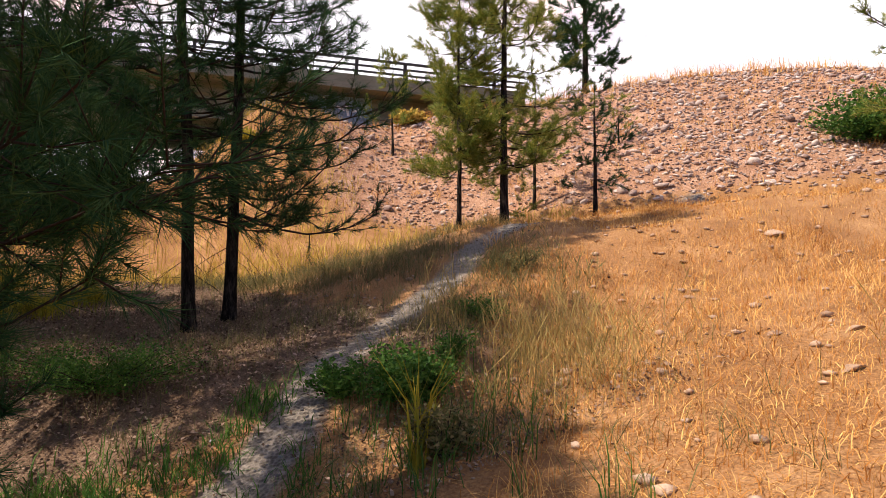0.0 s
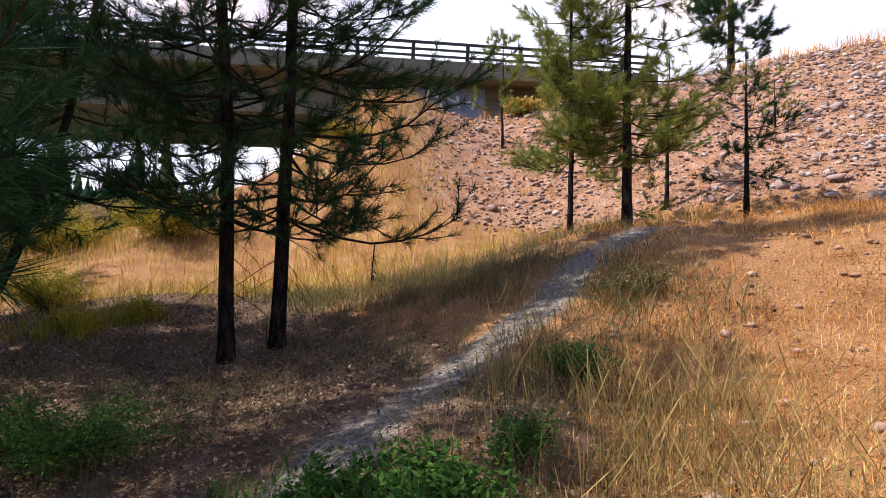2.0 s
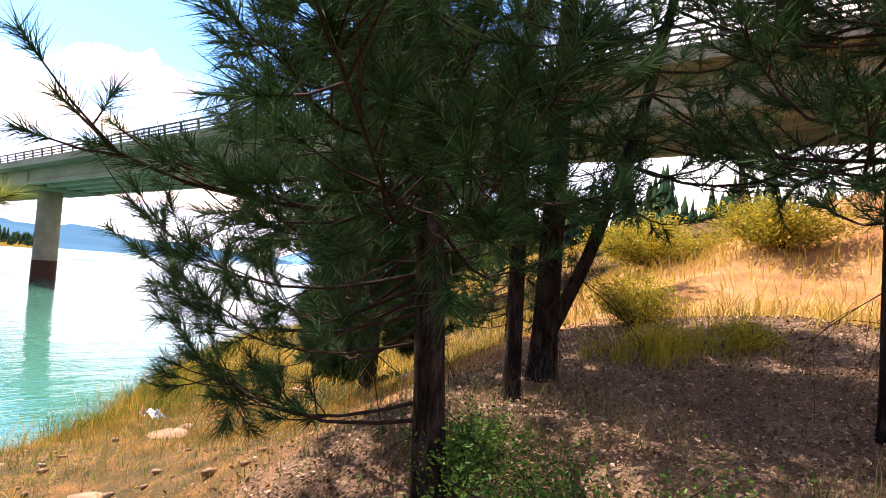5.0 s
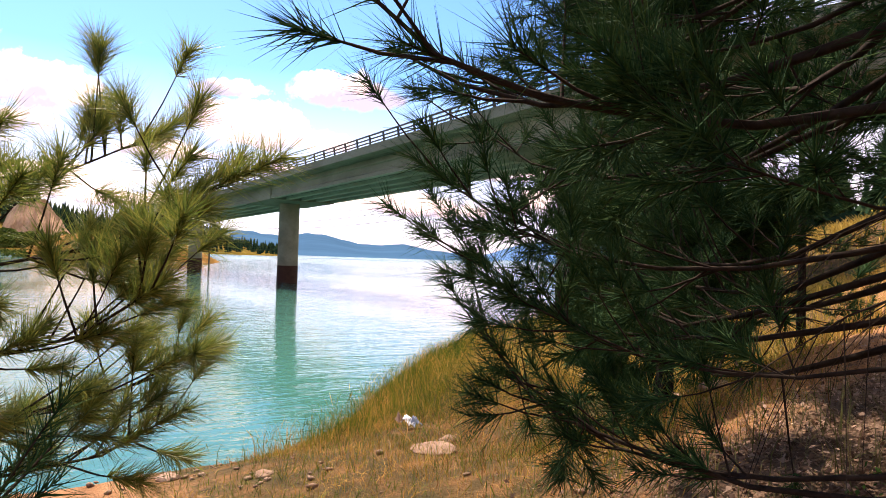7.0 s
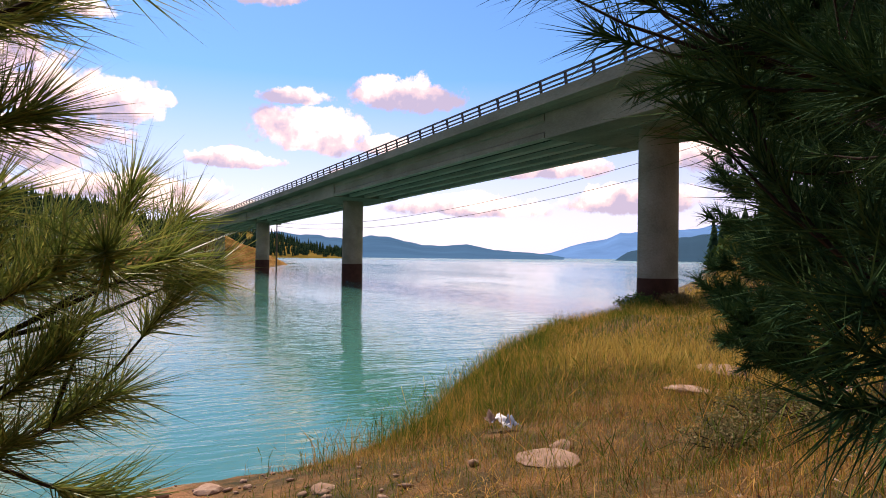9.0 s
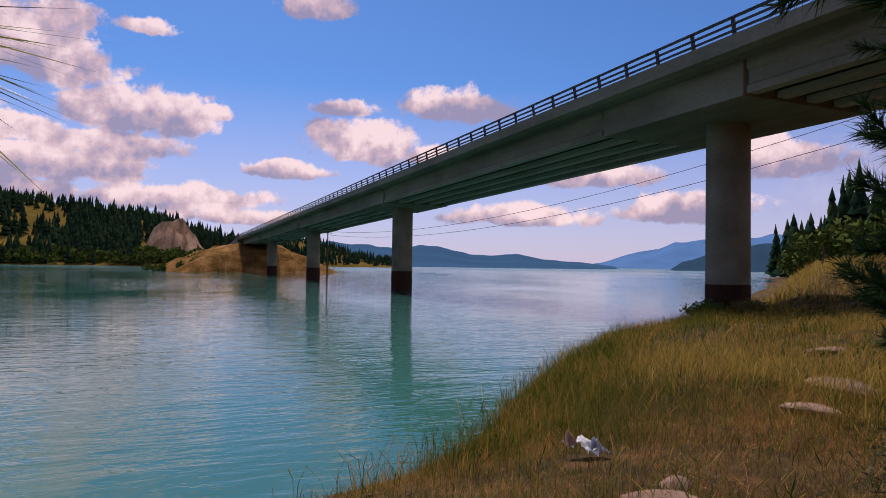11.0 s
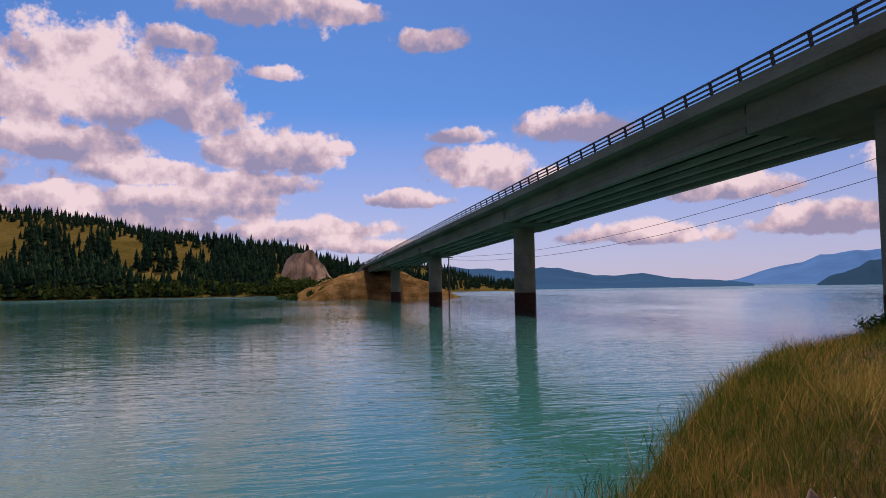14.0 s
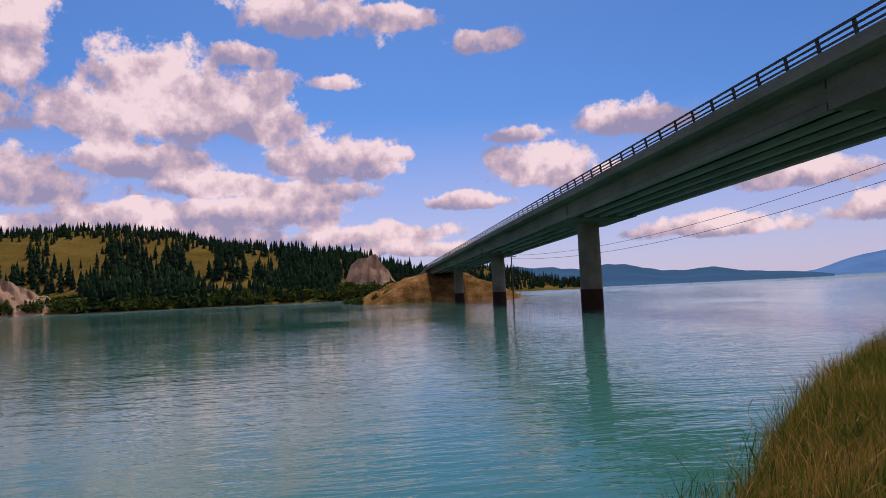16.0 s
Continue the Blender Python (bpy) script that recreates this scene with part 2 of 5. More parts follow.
GRAVEL_BANK = surface("orange_gravel", [(0.32, (0.035, 0.026, 0.008)), (0.5, (0.19, 0.10, 0.03)), (0.7, (0.40, 0.23, 0.09))], 0.35, 0.95, 2.2, 1.0, 0.5, spec=0.0)
DRY_HILL = surface("dry_hillside", [(0.3, (0.045, 0.038, 0.008)), (0.5, (0.12, 0.082, 0.018)), (0.75, (0.20, 0.135, 0.035))], 0.03, 0.95, 0.35, 0.6, 0.5, spec=0.0)
WIRE = surface("black_cable", [(0.3, (0.012, 0.012, 0.014)), (0.7, (0.03, 0.03, 0.03))], 2, 0.6, 20, 0.0, 0.001)
WOOD_POLE = surface("weathered_pole", [(0.3, (0.05, 0.035, 0.025)), (0.7, (0.12, 0.09, 0.065))], 2, 0.9, 20, 0.4, 0.01, (1, 1, 0.15))
CLOTH = surface("white_cloth", [(0.3, (0.55, 0.52, 0.50)), (0.7, (0.8, 0.78, 0.76))], 6, 0.85, 40, 0.3, 0.01)
CLOTH_BLUE = surface("blue_grey_cloth", [(0.3, (0.10, 0.12, 0.17)), (0.7, (0.25, 0.28, 0.34))], 6, 0.85, 40, 0.3, 0.01)
PAINT_BLUE = surface("blue_grey_paint", [(0.3, (0.15, 0.21, 0.31)), (0.7, (0.24, 0.31, 0.42))], 1.2, 0.7, 20, 0.1, 0.003, stain=(0.13, 0.14, 0.15))
SPRAY = surface("white_spray_paint", [(0.3, (0.62, 0.62, 0.64)), (0.7, (0.8, 0.8, 0.8))], 4, 0.7, 30, 0.05, 0.001)


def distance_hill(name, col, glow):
    """Wooded hills kilometres off; the air's haze is put into blue colour and glow."""
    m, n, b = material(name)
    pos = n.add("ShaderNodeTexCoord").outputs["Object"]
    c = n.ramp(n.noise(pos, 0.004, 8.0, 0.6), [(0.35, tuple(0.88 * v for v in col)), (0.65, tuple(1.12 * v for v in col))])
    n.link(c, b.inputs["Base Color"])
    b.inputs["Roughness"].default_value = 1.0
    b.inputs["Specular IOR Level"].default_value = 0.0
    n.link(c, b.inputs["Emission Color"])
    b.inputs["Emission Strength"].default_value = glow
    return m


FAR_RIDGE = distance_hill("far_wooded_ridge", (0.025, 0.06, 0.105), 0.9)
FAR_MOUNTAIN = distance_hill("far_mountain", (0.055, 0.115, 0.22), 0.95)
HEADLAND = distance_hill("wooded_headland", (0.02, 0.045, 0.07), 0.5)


def ground_material():
    m, n, b = material("dry_ground")
    pos = n.add("ShaderNodeTexCoord").outputs["Object"]
    soil = n.ramp(n.math("ADD", n.math("MULTIPLY", n.noise(pos, 1.3, 6), 0.5), n.math("MULTIPLY", n.noise(pos, 38, 5, 0.7), 0.5)),
                  [(0.3, (0.13, 0.055, 0.022)), (0.5, (0.27, 0.13, 0.052)), (0.7, (0.44, 0.25, 0.12))])
    grit = n.add("ShaderNodeTexVoronoi")
    grit.inputs["Scale"].default_value = 34
    n.link(pos, grit.inputs["Vector"])
    gravel = n.ramp(n.math("ADD", n.math("MULTIPLY", grit.outputs["Distance"], 0.5), n.math("MULTIPLY", n.noise(pos, 9, 5), 0.5)),
                    [(0.3, (0.10, 0.08, 0.065)), (0.5, (0.17, 0.14, 0.115)), (0.7, (0.27, 0.225, 0.19))])
    scree = n.ramp(n.math("ADD", n.math("MULTIPLY", grit.outputs["Distance"], 0.4), n.math("MULTIPLY", n.noise(pos, 3, 6), 0.6)),
                   [(0.3, (0.15, 0.07, 0.04)), (0.5, (0.31, 0.16, 0.095)), (0.7, (0.45, 0.28, 0.19))])
    duff = n.ramp(n.math("ADD", n.math("MULTIPLY", n.noise(pos, 2.2, 5), 0.5), n.math("MULTIPLY", n.noise(pos, 60, 4, 0.7), 0.5)),
                  [(0.3, (0.045, 0.028, 0.018)), (0.5, (0.125, 0.075, 0.046)), (0.7, (0.26, 0.17, 0.115))])
    turf = n.ramp(n.noise(pos, 3.0, 5), [(0.3, (0.03, 0.026, 0.007)), (0.5, (0.085, 0.05, 0.015)), (0.72, (0.19, 0.09, 0.03))])
    sand = n.ramp(n.math("ADD", n.math("MULTIPLY", n.noise(pos, 2.5, 6), 0.5), n.math("MULTIPLY", n.noise(pos, 45, 4, 0.7), 0.5)), [(0.3, (0.13, 0.06, 0.026)), (0.5, (0.27, 0.13, 0.055)), (0.7, (0.42, 0.24, 0.12))])
    mud = n.ramp(n.noise(pos, 4.0, 5), [(0.3, (0.045, 0.038, 0.02)), (0.7, (0.12, 0.085, 0.045))])
    col = soil
    for attr, c in (("sand", sand), ("turf", turf), ("duff", duff), ("scree", scree), ("trail", gravel), ("mud", mud)):
        masked = n.add("ShaderNodeAttribute")
        masked.attribute_name = attr
        a = masked.outputs["Fac"]
        rag = n.math("MULTIPLY", n.math("SUBTRACT", n.math("ADD", a, n.math("MULTIPLY", n.math("SUBTRACT", n.noise(pos, 5, 5, 0.65), 0.5), 0.9)), 0.35), 3.0, clamp=True)
        col = n.mix(rag, col, c)
    n.link(col, b.inputs["Base Color"])
    b.inputs["Roughness"].default_value = 0.95
    b.inputs["Specular IOR Level"].default_value = 0.15
    bump(n, b, n.math("ADD", n.math("MULTIPLY", grit.outputs["Distance"], 0.7), n.noise(pos, 24, 6, 0.7)), 0.9, 0.03)
    return m


def water_material():
    m, n, b = material("lake_water")
    pos = n.add("ShaderNodeTexCoord").outputs["Object"]
    col = n.ramp(n.noise(pos, 0.035, 4), [(0.35, (0.026, 0.112, 0.088)), (0.65, (0.042, 0.155, 0.122))])
    n.link(col, b.inputs["Base Color"])
    b.inputs["IOR"].default_value = 1.333
    calm = n.math("MULTIPLY", n.math("SUBTRACT", n.noise(n.mapped(pos, (0.5, 1, 1), (0, 0, 0.5)), 0.05, 4), 0.36), 4.0, clamp=True)
    swell = n.noise(n.mapped(pos, (1.0, 0.3, 1), (0, 0, 0.25)), 0.9, 3, 0.5, 0.3)
    ripple = n.noise(n.mapped(pos, (1.0, 0.3, 1), (0, 0, 0.1)), 4.2, 3, 0.55, 0.3)
    h = n.math("MULTIPLY", n.math("ADD", n.math("MULTIPLY", swell, 0.9), n.math("MULTIPLY", ripple, 0.48)), n.math("ADD", n.math("MULTIPLY", calm, 0.8), 0.2))
    bump(n, b, h, 0.6, 0.068)
    # wind ruffles the open lake more than the sheltered shore
    out = n.add("ShaderNodeVectorMath")
    out.operation = "LENGTH"
    n.link(pos, out.inputs[0])
    open_lake = n.math("DIVIDE", n.math("SUBTRACT", out.outputs["Value"], 90.0), 420.0, clamp=True)
    n.link(n.math("ADD", n.math("MULTIPLY", open_lake, n.math("ADD", n.math("MULTIPLY", calm, 0.16), 0.14)), 0.03), b.inputs["Roughness"])
    return m


GROUND, WATER = ground_material(), water_material()


# ---------- building helpers ----------
def part(name, mesh, mat, parent=None, label=""):
    """Links a mesh (or a bmesh) as one object, under a thing where one is given."""
    if isinstance(mesh, bmesh.types.BMesh):
        me = bpy.data.meshes.new(name)
        mesh.to_mesh(me)
        mesh.free()
        mesh = me
    if mat is not None and not mesh.materials:
        mesh.materials.append(mat)
    ob = new(name, mesh)
    ob.parent = parent
    return tagged(ob, label)


def thing(name, label, category, at=(0, 0, 0), group="", kind=""):
    ob = new(name)
    ob.location = at
    return tagged(ob, label, category, group, kind)


def mesh_of(name, verts, faces, smooth=False):
    """A mesh from arrays: faces is an (n, 3) or (n, 4) array of indices."""
    me = bpy.data.meshes.new(name)
    verts, faces = np.asarray(verts, np.float32), np.asarray(faces, np.int32)
    k = faces.shape[1]
    me.vertices.add(len(verts))
    me.vertices.foreach_set("co", verts.ravel())
    me.loops.add(faces.size)
    me.loops.foreach_set("vertex_index", faces.ravel())
    me.polygons.add(len(faces))
    me.polygons.foreach_set("loop_start", np.arange(0, faces.size, k, dtype=np.int32))
    if smooth:
        me.polygons.foreach_set("use_smooth", np.ones(len(faces), bool))
    me.update(calc_edges=True)
    return me


def box(bm, lo, hi, bevel=0.0):
    m = Matrix.Translation([(a + b) / 2 for a, b in zip(lo, hi)]) @ Matrix.Diagonal([abs(b - a) for a, b in zip(lo, hi)] + [1])
    vs = bmesh.ops.create_cube(bm, size=1.0, matrix=m)["verts"]
    if bevel:
        es = list({e for v in vs for e in v.link_edges})
        bmesh.ops.bevel(bm, geom=es, offset=bevel, segments=2, affect="EDGES", profile=0.6)


def tube(points, radii, sides=6):
    """Verts and quads of a tapered tube along points."""
    p, r = np.asarray(points, float), np.asarray(radii, float)
    d = np.gradient(p, axis=0)
    d /= np.linalg.norm(d, axis=1)[:, None] + 1e-9
    ref = np.where(np.abs(d[:, 2:3]) > 0.9, [[1.0, 0, 0]], [[0, 0, 1.0]])
    a = np.cross(d, ref)
    a /= np.linalg.norm(a, axis=1)[:, None] + 1e-9
    b = np.cross(d, a)
    ang = np.arange(sides) * 2 * np.pi / sides
    v = p[:, None] + r[:, None, None] * (np.cos(ang)[None, :, None] * a[:, None] + np.sin(ang)[None, :, None] * b[:, None])
    n = len(p)
    i, j = np.meshgrid(np.arange(n - 1), np.arange(sides), indexing="ij")
    q = np.stack([i * sides + j, i * sides + (j + 1) % sides, (i + 1) * sides + (j + 1) % sides, (i + 1) * sides + j], -1).reshape(-1, 4)
    return v.reshape(-1, 3), q


def joined(pieces):
    """Several (verts, faces) in one."""
    vs, fs, k = [], [], 0
    for v, f in pieces:
        vs.append(v)
        fs.append(np.asarray(f) + k)
        k += len(v)
    return np.concatenate(vs), np.concatenate(fs)


def ease(x, a, b):
    t = np.clip((np.asarray(x, float) - a) / (b - a), 0, 1)
    return t * t * (3 - 2 * t)


def soft(x, width=1.0):
    """A ramp that starts smoothly at 0."""
    return width * np.logaddexp(0, np.asarray(x, float) / width)


def waves(x, y, seed, scale, octaves=4):
    """Cheap smooth noise of two coordinates, about -1 to 1."""
    rng = np.random.default_rng(seed)
    out, amp, total = np.zeros(np.broadcast(x, y).shape), 1.0, 0.0
    for o in range(octaves):
        for _ in range(4):
            a = rng.uniform(0, 2 * np.pi)
            f = scale * 2 ** o * rng.uniform(0.7, 1.4)
            out = out + amp * np.sin((x * np.cos(a) + y * np.sin(a)) * f + rng.uniform(0, 6.28))
        total += 1.6 * amp
        amp *= 0.5
    return out / total


# ---------- the lie of the land (water level is 0) ----------
SHORE = [(-14, -400), (-12, -40), (-10.6, -8), (-10.2, 4), (-10.1, 6.4), (-10.4, 8.3), (-10.8, 9.3), (-11.5, 10.3), (-12.5, 11.2), (-14.0, 12.4), (-17.5, 15.6),
         (-21.5, 20), (-25.8, 27.6), (-28.6, 33), (-37, 43), (-60, 73), (-110, 132), (-150, 172), (-150, 260), (-60, 700), (100, 1500)]
TRAIL = [(-0.5, 4.2), (0.7, 5.6), (1.6, 6.9), (2.4, 7.8), (3.2, 8.7), (4.0, 9.7), (5.2, 10.8), (6.2, 11.9), (7.4, 12.6), (10.5, 12.4)]


def to_line(x, y, line):
    """Distance to a broken line, and the side of it (1: to the right as it goes)."""
    best, side = np.full(np.shape(x), 1e9), np.ones(np.shape(x))
    for (ax, ay), (bx, by) in zip(line, line[1:]):
        ex, ey = bx - ax, by - ay
        t = np.clip(((x - ax) * ex + (y - ay) * ey) / (ex * ex + ey * ey), 0, 1)
        d = np.hypot(x - ax - t * ex, y - ay - t * ey)
        s = np.where((x - ax) * ey - (y - ay) * ex > 0, 1.0, -1.0)
        side = np.where(d < best, s, side)
        best = np.minimum(d, best)
    return best, side


def land(x, y):
    """Height of the ground."""
    x, y = np.asarray(x, float), np.asarray(y, float)
    d, side = to_line(x, y, SHORE)
    s = d * side
    sp = np.maximum(s, 0)
    south = 0.07 * np.clip(x + 10.6, 0, 40) + 0.33 * soft(x + 3.2, 0.8) - 0.18 * soft(x - 2.0, 1.0) - 0.115 * soft(x - 9, 2.0) + 0.045 * soft(y - 4.0, 1.0)
    bank = (1.2 - 0.5 * ease(y, 11.0, 19.0) + 1.15 * ease(x + 0.25 * (y - 9), -6.5, -2.0)) * (1 - np.exp(-(sp / 2.3) ** 1.35)) + 0.3 * np.exp(-((x - 0.8) ** 2 + (y - 10.4) ** 2) / 4.0)
    k = ease(y, 6.1, 8.9) * (1 - ease(x, -1.5, 3.0))
    z = south * (1 - k) + np.maximum(bank, 0) * k
    z = np.where(x > 1, np.maximum(z, np.minimum(bank, 2.3)), z)
    north = np.minimum(0.36 * soft(y - 13.2, 0.8), 0.42 * soft(sp - 7.2, 0.8))
    z = z + (2.9 - soft(2.9 - north, 0.4)) * (1 - ease(x, 1.5, 6.5))
    z = z + 0.10 * np.clip(sp - 25, 0, 120) * ease(y, 36, 60) * (1 - ease(x, -10, 30))
    # the stony embankment of the road, and its end slope under the bridge
    up = (x - 7.2) * 0.49 + (y - 13.9) * 0.87
    e = np.minimum(0.62 * soft(up, 0.35), 0.38 * soft(x + 4.8, 0.8))
    top = 3.95 + 0.35 * waves(x, y, 5, 0.32, 2) + 1.1 * np.exp(-((x - 15.5) ** 2 + (y - 16.5) ** 2) / 18.0)
    e = top - soft(top - e, 0.35)
    z = z + np.maximum(e, 0) * ease(x, -6.0, 0.5) * ease(up, -1.5, 1.0)
    # a hollow below the trail, and the crest that the trail climbs to
    edge = 5.6 + 2.6 * ease(x, 1.6, 4.2) - 1.0 * ease(x, 5.5, 7.0)
    z = z - 0.55 * ease(x, -2.5, 0.5) * (1 - ease(y - edge, -1.3, 1.3))
    z = z + 0.36 * np.exp(-((x - 4.9) ** 2 / 2.6 + (y - 11.2) ** 2 / 3.2)) - 0.28 * np.exp(-((x + 0.3) ** 2 / 3.0 + (y - 9.4) ** 2 / 1.6)) + 0.42 * np.exp(-((x + 1.4) ** 2 / 5.0 + (y - 13.0) ** 2 / 2.0))
    # bumps, and no land higher than a shallow bank right at the water
    rough = 0.05 * waves(x, y, 11, 1.6, 3) + 0.10 * waves(x, y, 12, 0.45, 2)
    z = z + rough * ease(sp, 0.4, 3.0)
    td = to_line(x, y, TRAIL)[0]
    z = z - 0.07 * np.exp(-(td / 0.45) ** 2)
    z = z + 1.9 * ease(sp, 1.0, 5.0) * ease(y, 30, 36) * (1 - ease(y, 80, 120))
    z = np.minimum(z, 0.03 + (0.62 - 0.34 * ease(y, 16, 24) + 0.4 * ease(y, 29, 34)) * sp + 0.04 * sp * sp)
    return np.where(s > 0, z, np.maximum(-0.28 * d, -3.5))


def axis(lo, hi, step, far):
    mid = np.arange(lo, hi + 1e-6, step)
    g = []
    v, k = step, 0.0
    while k < far:
        v *= 1.22
        k += v
        g.append(k)
    g = np.array(g)
    return np.concatenate([(lo - g)[::-1], mid, hi + g])


def build_ground():
    xs, ys = axis(-21, 19, 0.2, 4300), axis(-3, 29, 0.2, 4300)
    X, Y = np.meshgrid(xs, ys, indexing="ij")
    Z = land(X, Y)
    n, m = X.shape
    i, j = np.meshgrid(np.arange(n - 1), np.arange(m - 1), indexing="ij")
    q = np.stack([i * m + j, (i + 1) * m + j, (i + 1) * m + j + 1, i * m + j + 1], -1).reshape(-1, 4)
    me = mesh_of("ground", np.stack([X, Y, Z], -1).reshape(-1, 3), q, True)
    ob = part("ground", me, GROUND)
    tagged(ob, "sloping lakeside ground of dry soil, gravel trail and stony bank", "ground", kind="structure")
    d, side = to_line(X, Y, SHORE)
    s = d * side
    up = (X - 7.2) * 0.49 + (Y - 13.9) * 0.87
    zones = {
        "trail": np.exp(-(to_line(X, Y, TRAIL)[0] / 0.31) ** 2),
        "scree": ease(up, 0.0, 1.2) * ease(X, 2.0, 4.5) * (1 - ease(up, 6.0, 8.5) * (1 - ease(X, 12, 16))),
        "duff": ease(Y, 5.0, 7.0) * (1 - ease(X + 0.35 * (Y - 8), 1.6, 3.4)) * ease(X, -4.6, -2.2) * (1 - ease(Y, 12.5, 15.0)),
        "turf": ease(Y, 5.6, 8.6) * (1 - ease(X + 0.4 * (Y - 9), -4.6, -2.6)) * ease(s, -0.1, 0.2) + ease(Y, 24, 30) * (1 - ease(X, 4, 9)),
        "sand": ease(-X, 2.5, 4.5) * (1 - ease(Y, 9.0, 11.0)),
        "mud": 1 - ease(s, -0.1, 0.3),
    }
    for name, v in zones.items():
        me.attributes.new(name, "FLOAT", "POINT").data.foreach_set("value", v.astype(np.float32).ravel())
    return ob


ground = build_ground()

lake = part("water", mesh_of("water", [(-4400, -4400, 0), (300, -4400, 0), (300, 4400, 0), (-4400, 4400, 0)], [(0, 1, 2, 3)]), WATER)
tagged(lake, "wide teal lake with small wind ripples", "water", kind="structure")

# ---------- the bridge ----------
PIERS, PIER_Y = (-25.1, -65.3, -105.6, -145.8), 28.45
END_NEAR, END_FAR = 12.5, -176.0
EDGE, FAR_EDGE = 24.1, 32.85


def grade(x):
    return 0.0121 * (x + 50.0)


def sloped(bm):
    for v in bm.verts:
        v.co.z += grade(v.co.x)
    return bm


def build_bridge():
    top = thing("bridge", "long grey concrete girder bridge with steel railings over the lake", "bridge")
    # deck with its kerbs, in one run
    prof = [(EDGE, 9.32), (EDGE, 9.84), (EDGE + 0.42, 9.86), (EDGE + 0.45, 9.66), (FAR_EDGE - 0.45, 9.66), (FAR_EDGE - 0.42, 9.86), (FAR_EDGE, 9.84), (FAR_EDGE, 9.32),
            (FAR_EDGE - 0.35, 9.24), (31.75, 9.32), (25.2, 9.32), (EDGE + 0.35, 9.24)]
    bm = bmesh.new()
    ends = [[bm.verts.new((x, y, z)) for y, z in prof] for x in (END_NEAR, END_FAR)]
    for k in range(len(prof)):
        a, b = k, (k + 1) % len(prof)
        bm.faces.new((ends[0][a], ends[0][b], ends[1][b], ends[1][a]))
    for e in ends:
        bm.faces.new(e)
    bmesh.ops.recalc_face_normals(bm, faces=bm.faces)
    part("deck", sloped(bm), CONCRETE, top)
    # girders between the pier heads, five to a span
    cuts = [(END_NEAR - 0.3, PIERS[0] + 4.51)] + [(a - 3.61, b + 4.51) for a, b in zip(PIERS, PIERS[1:])] + [(PIERS[-1] - 3.61, END_FAR + 1)]
    for x0, x1 in cuts:
        for k in range(5):
            y = 25.26 + 1.465 * k
            sec = [(0.0, 9.32), (0.0, 8.98), (0.10, 8.90), (0.10, 8.46), (0.0, 8.36), (0.0, 8.13), (0.50, 8.13), (0.50, 8.36), (0.36, 8.46), (0.36, 8.90), (0.50, 8.98), (0.50, 9.32)]
            bm = bmesh.new()
            e = [[bm.verts.new((x, y + dy, z)) for dy, z in sec] for x in (x0, x1)]
            for a in range(len(sec)):
                b = (a + 1) % len(sec)
                bm.faces.new((e[0][a], e[0][b], e[1][b], e[1][a]))
            for r in e:
                bm.faces.new(r)
            bmesh.ops.recalc_face_normals(bm, faces=bm.faces)
            # inner girders carry the underside shade in their colour
            girder = part("girder", sloped(bm), CONCRETE if k == 0 else CONCRETE_SHADED, top)
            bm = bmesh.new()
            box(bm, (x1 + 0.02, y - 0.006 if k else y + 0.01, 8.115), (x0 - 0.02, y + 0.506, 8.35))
            part("bottom_flange", sloped(bm), CONCRETE_BOUNCE, girder, "lower flange, paler with bounced light in its colour")
    for px in PIERS:
        bm = bmesh.new()
        box(bm, (px - 3.5, 25.22, 8.05), (px + 4.4, 31.64, 9.32), 0.04)
        head = part("pier_head", sloped(bm), CONCRETE, top)
        h = 8.06 + grade(px)
        cx, k = px + 0.7, 28
        v, f = tube([(cx, PIER_Y, -3.2), (cx, PIER_Y, 0), (cx, PIER_Y, h * 0.5), (cx, PIER_Y, h)], [1.04, 1.04, 1.03, 1.02], k)
        v[:, 0] = cx + (v[:, 0] - cx) * 0.68
        part("pier_column", mesh_of("pier_column", v, f, True), CONCRETE, top)
        v, f = tube([(cx, PIER_Y, -3.2), (cx, PIER_Y, 0.6), (cx, PIER_Y, 1.72)], [1.053, 1.053, 1.053], k)
        v[:, 0] = cx + (v[:, 0] - cx) * 0.68
        part("tide_band", mesh_of("tide_band", v, f, True), CONCRETE_WET, top, "rusty dark high-water band")
    # railing: posts and three rails on either side
    bm = bmesh.new()
    box(bm, (-0.06, -0.05, 0.0), (0.06, 0.05, 0.62), 0.015)
    box(bm, (-0.10, -0.09, 0.0), (0.10, 0.09, 0.05), 0.01)
    for v in bm.verts:
        v.co.y -= 0.10 * (v.co.z / 0.62) ** 2
    post_mesh = bpy.data.meshes.new("rail_post")
    bm.to_mesh(post_mesh)
    bm.free()
    post_mesh.materials.append(STEEL_RAIL)
    for y, flip in ((EDGE + 0.2, 1), (FAR_EDGE - 0.2, -1)):
        x = -27.61 + 1.848 * 21
        while x > END_FAR:
            ob = part("rail_post", post_mesh, None, top)
            ob.matrix_basis = Matrix.Translation((x, y, 9.845 + grade(x))) @ Matrix.Diagonal((1, flip, 1, 1))
            x -= 1.848
        for z, dy, hh in ((10.45, -0.12, 0.075), (10.235, -0.07, 0.055), (10.03, -0.035, 0.055)):
            bm = bmesh.new()
            box(bm, (END_FAR, y + flip * dy - 0.05, z - hh / 2), (END_NEAR, y + flip * dy + 0.05, z + hh / 2))
            part("rail", sloped(bm), STEEL_RAIL, top)
    # abutments
    bm = bmesh.new()
    box(bm, (END_NEAR - 1.2, 24.6, 5.5), (END_NEAR + 1.5, 32.3, 9.9), 0.05)
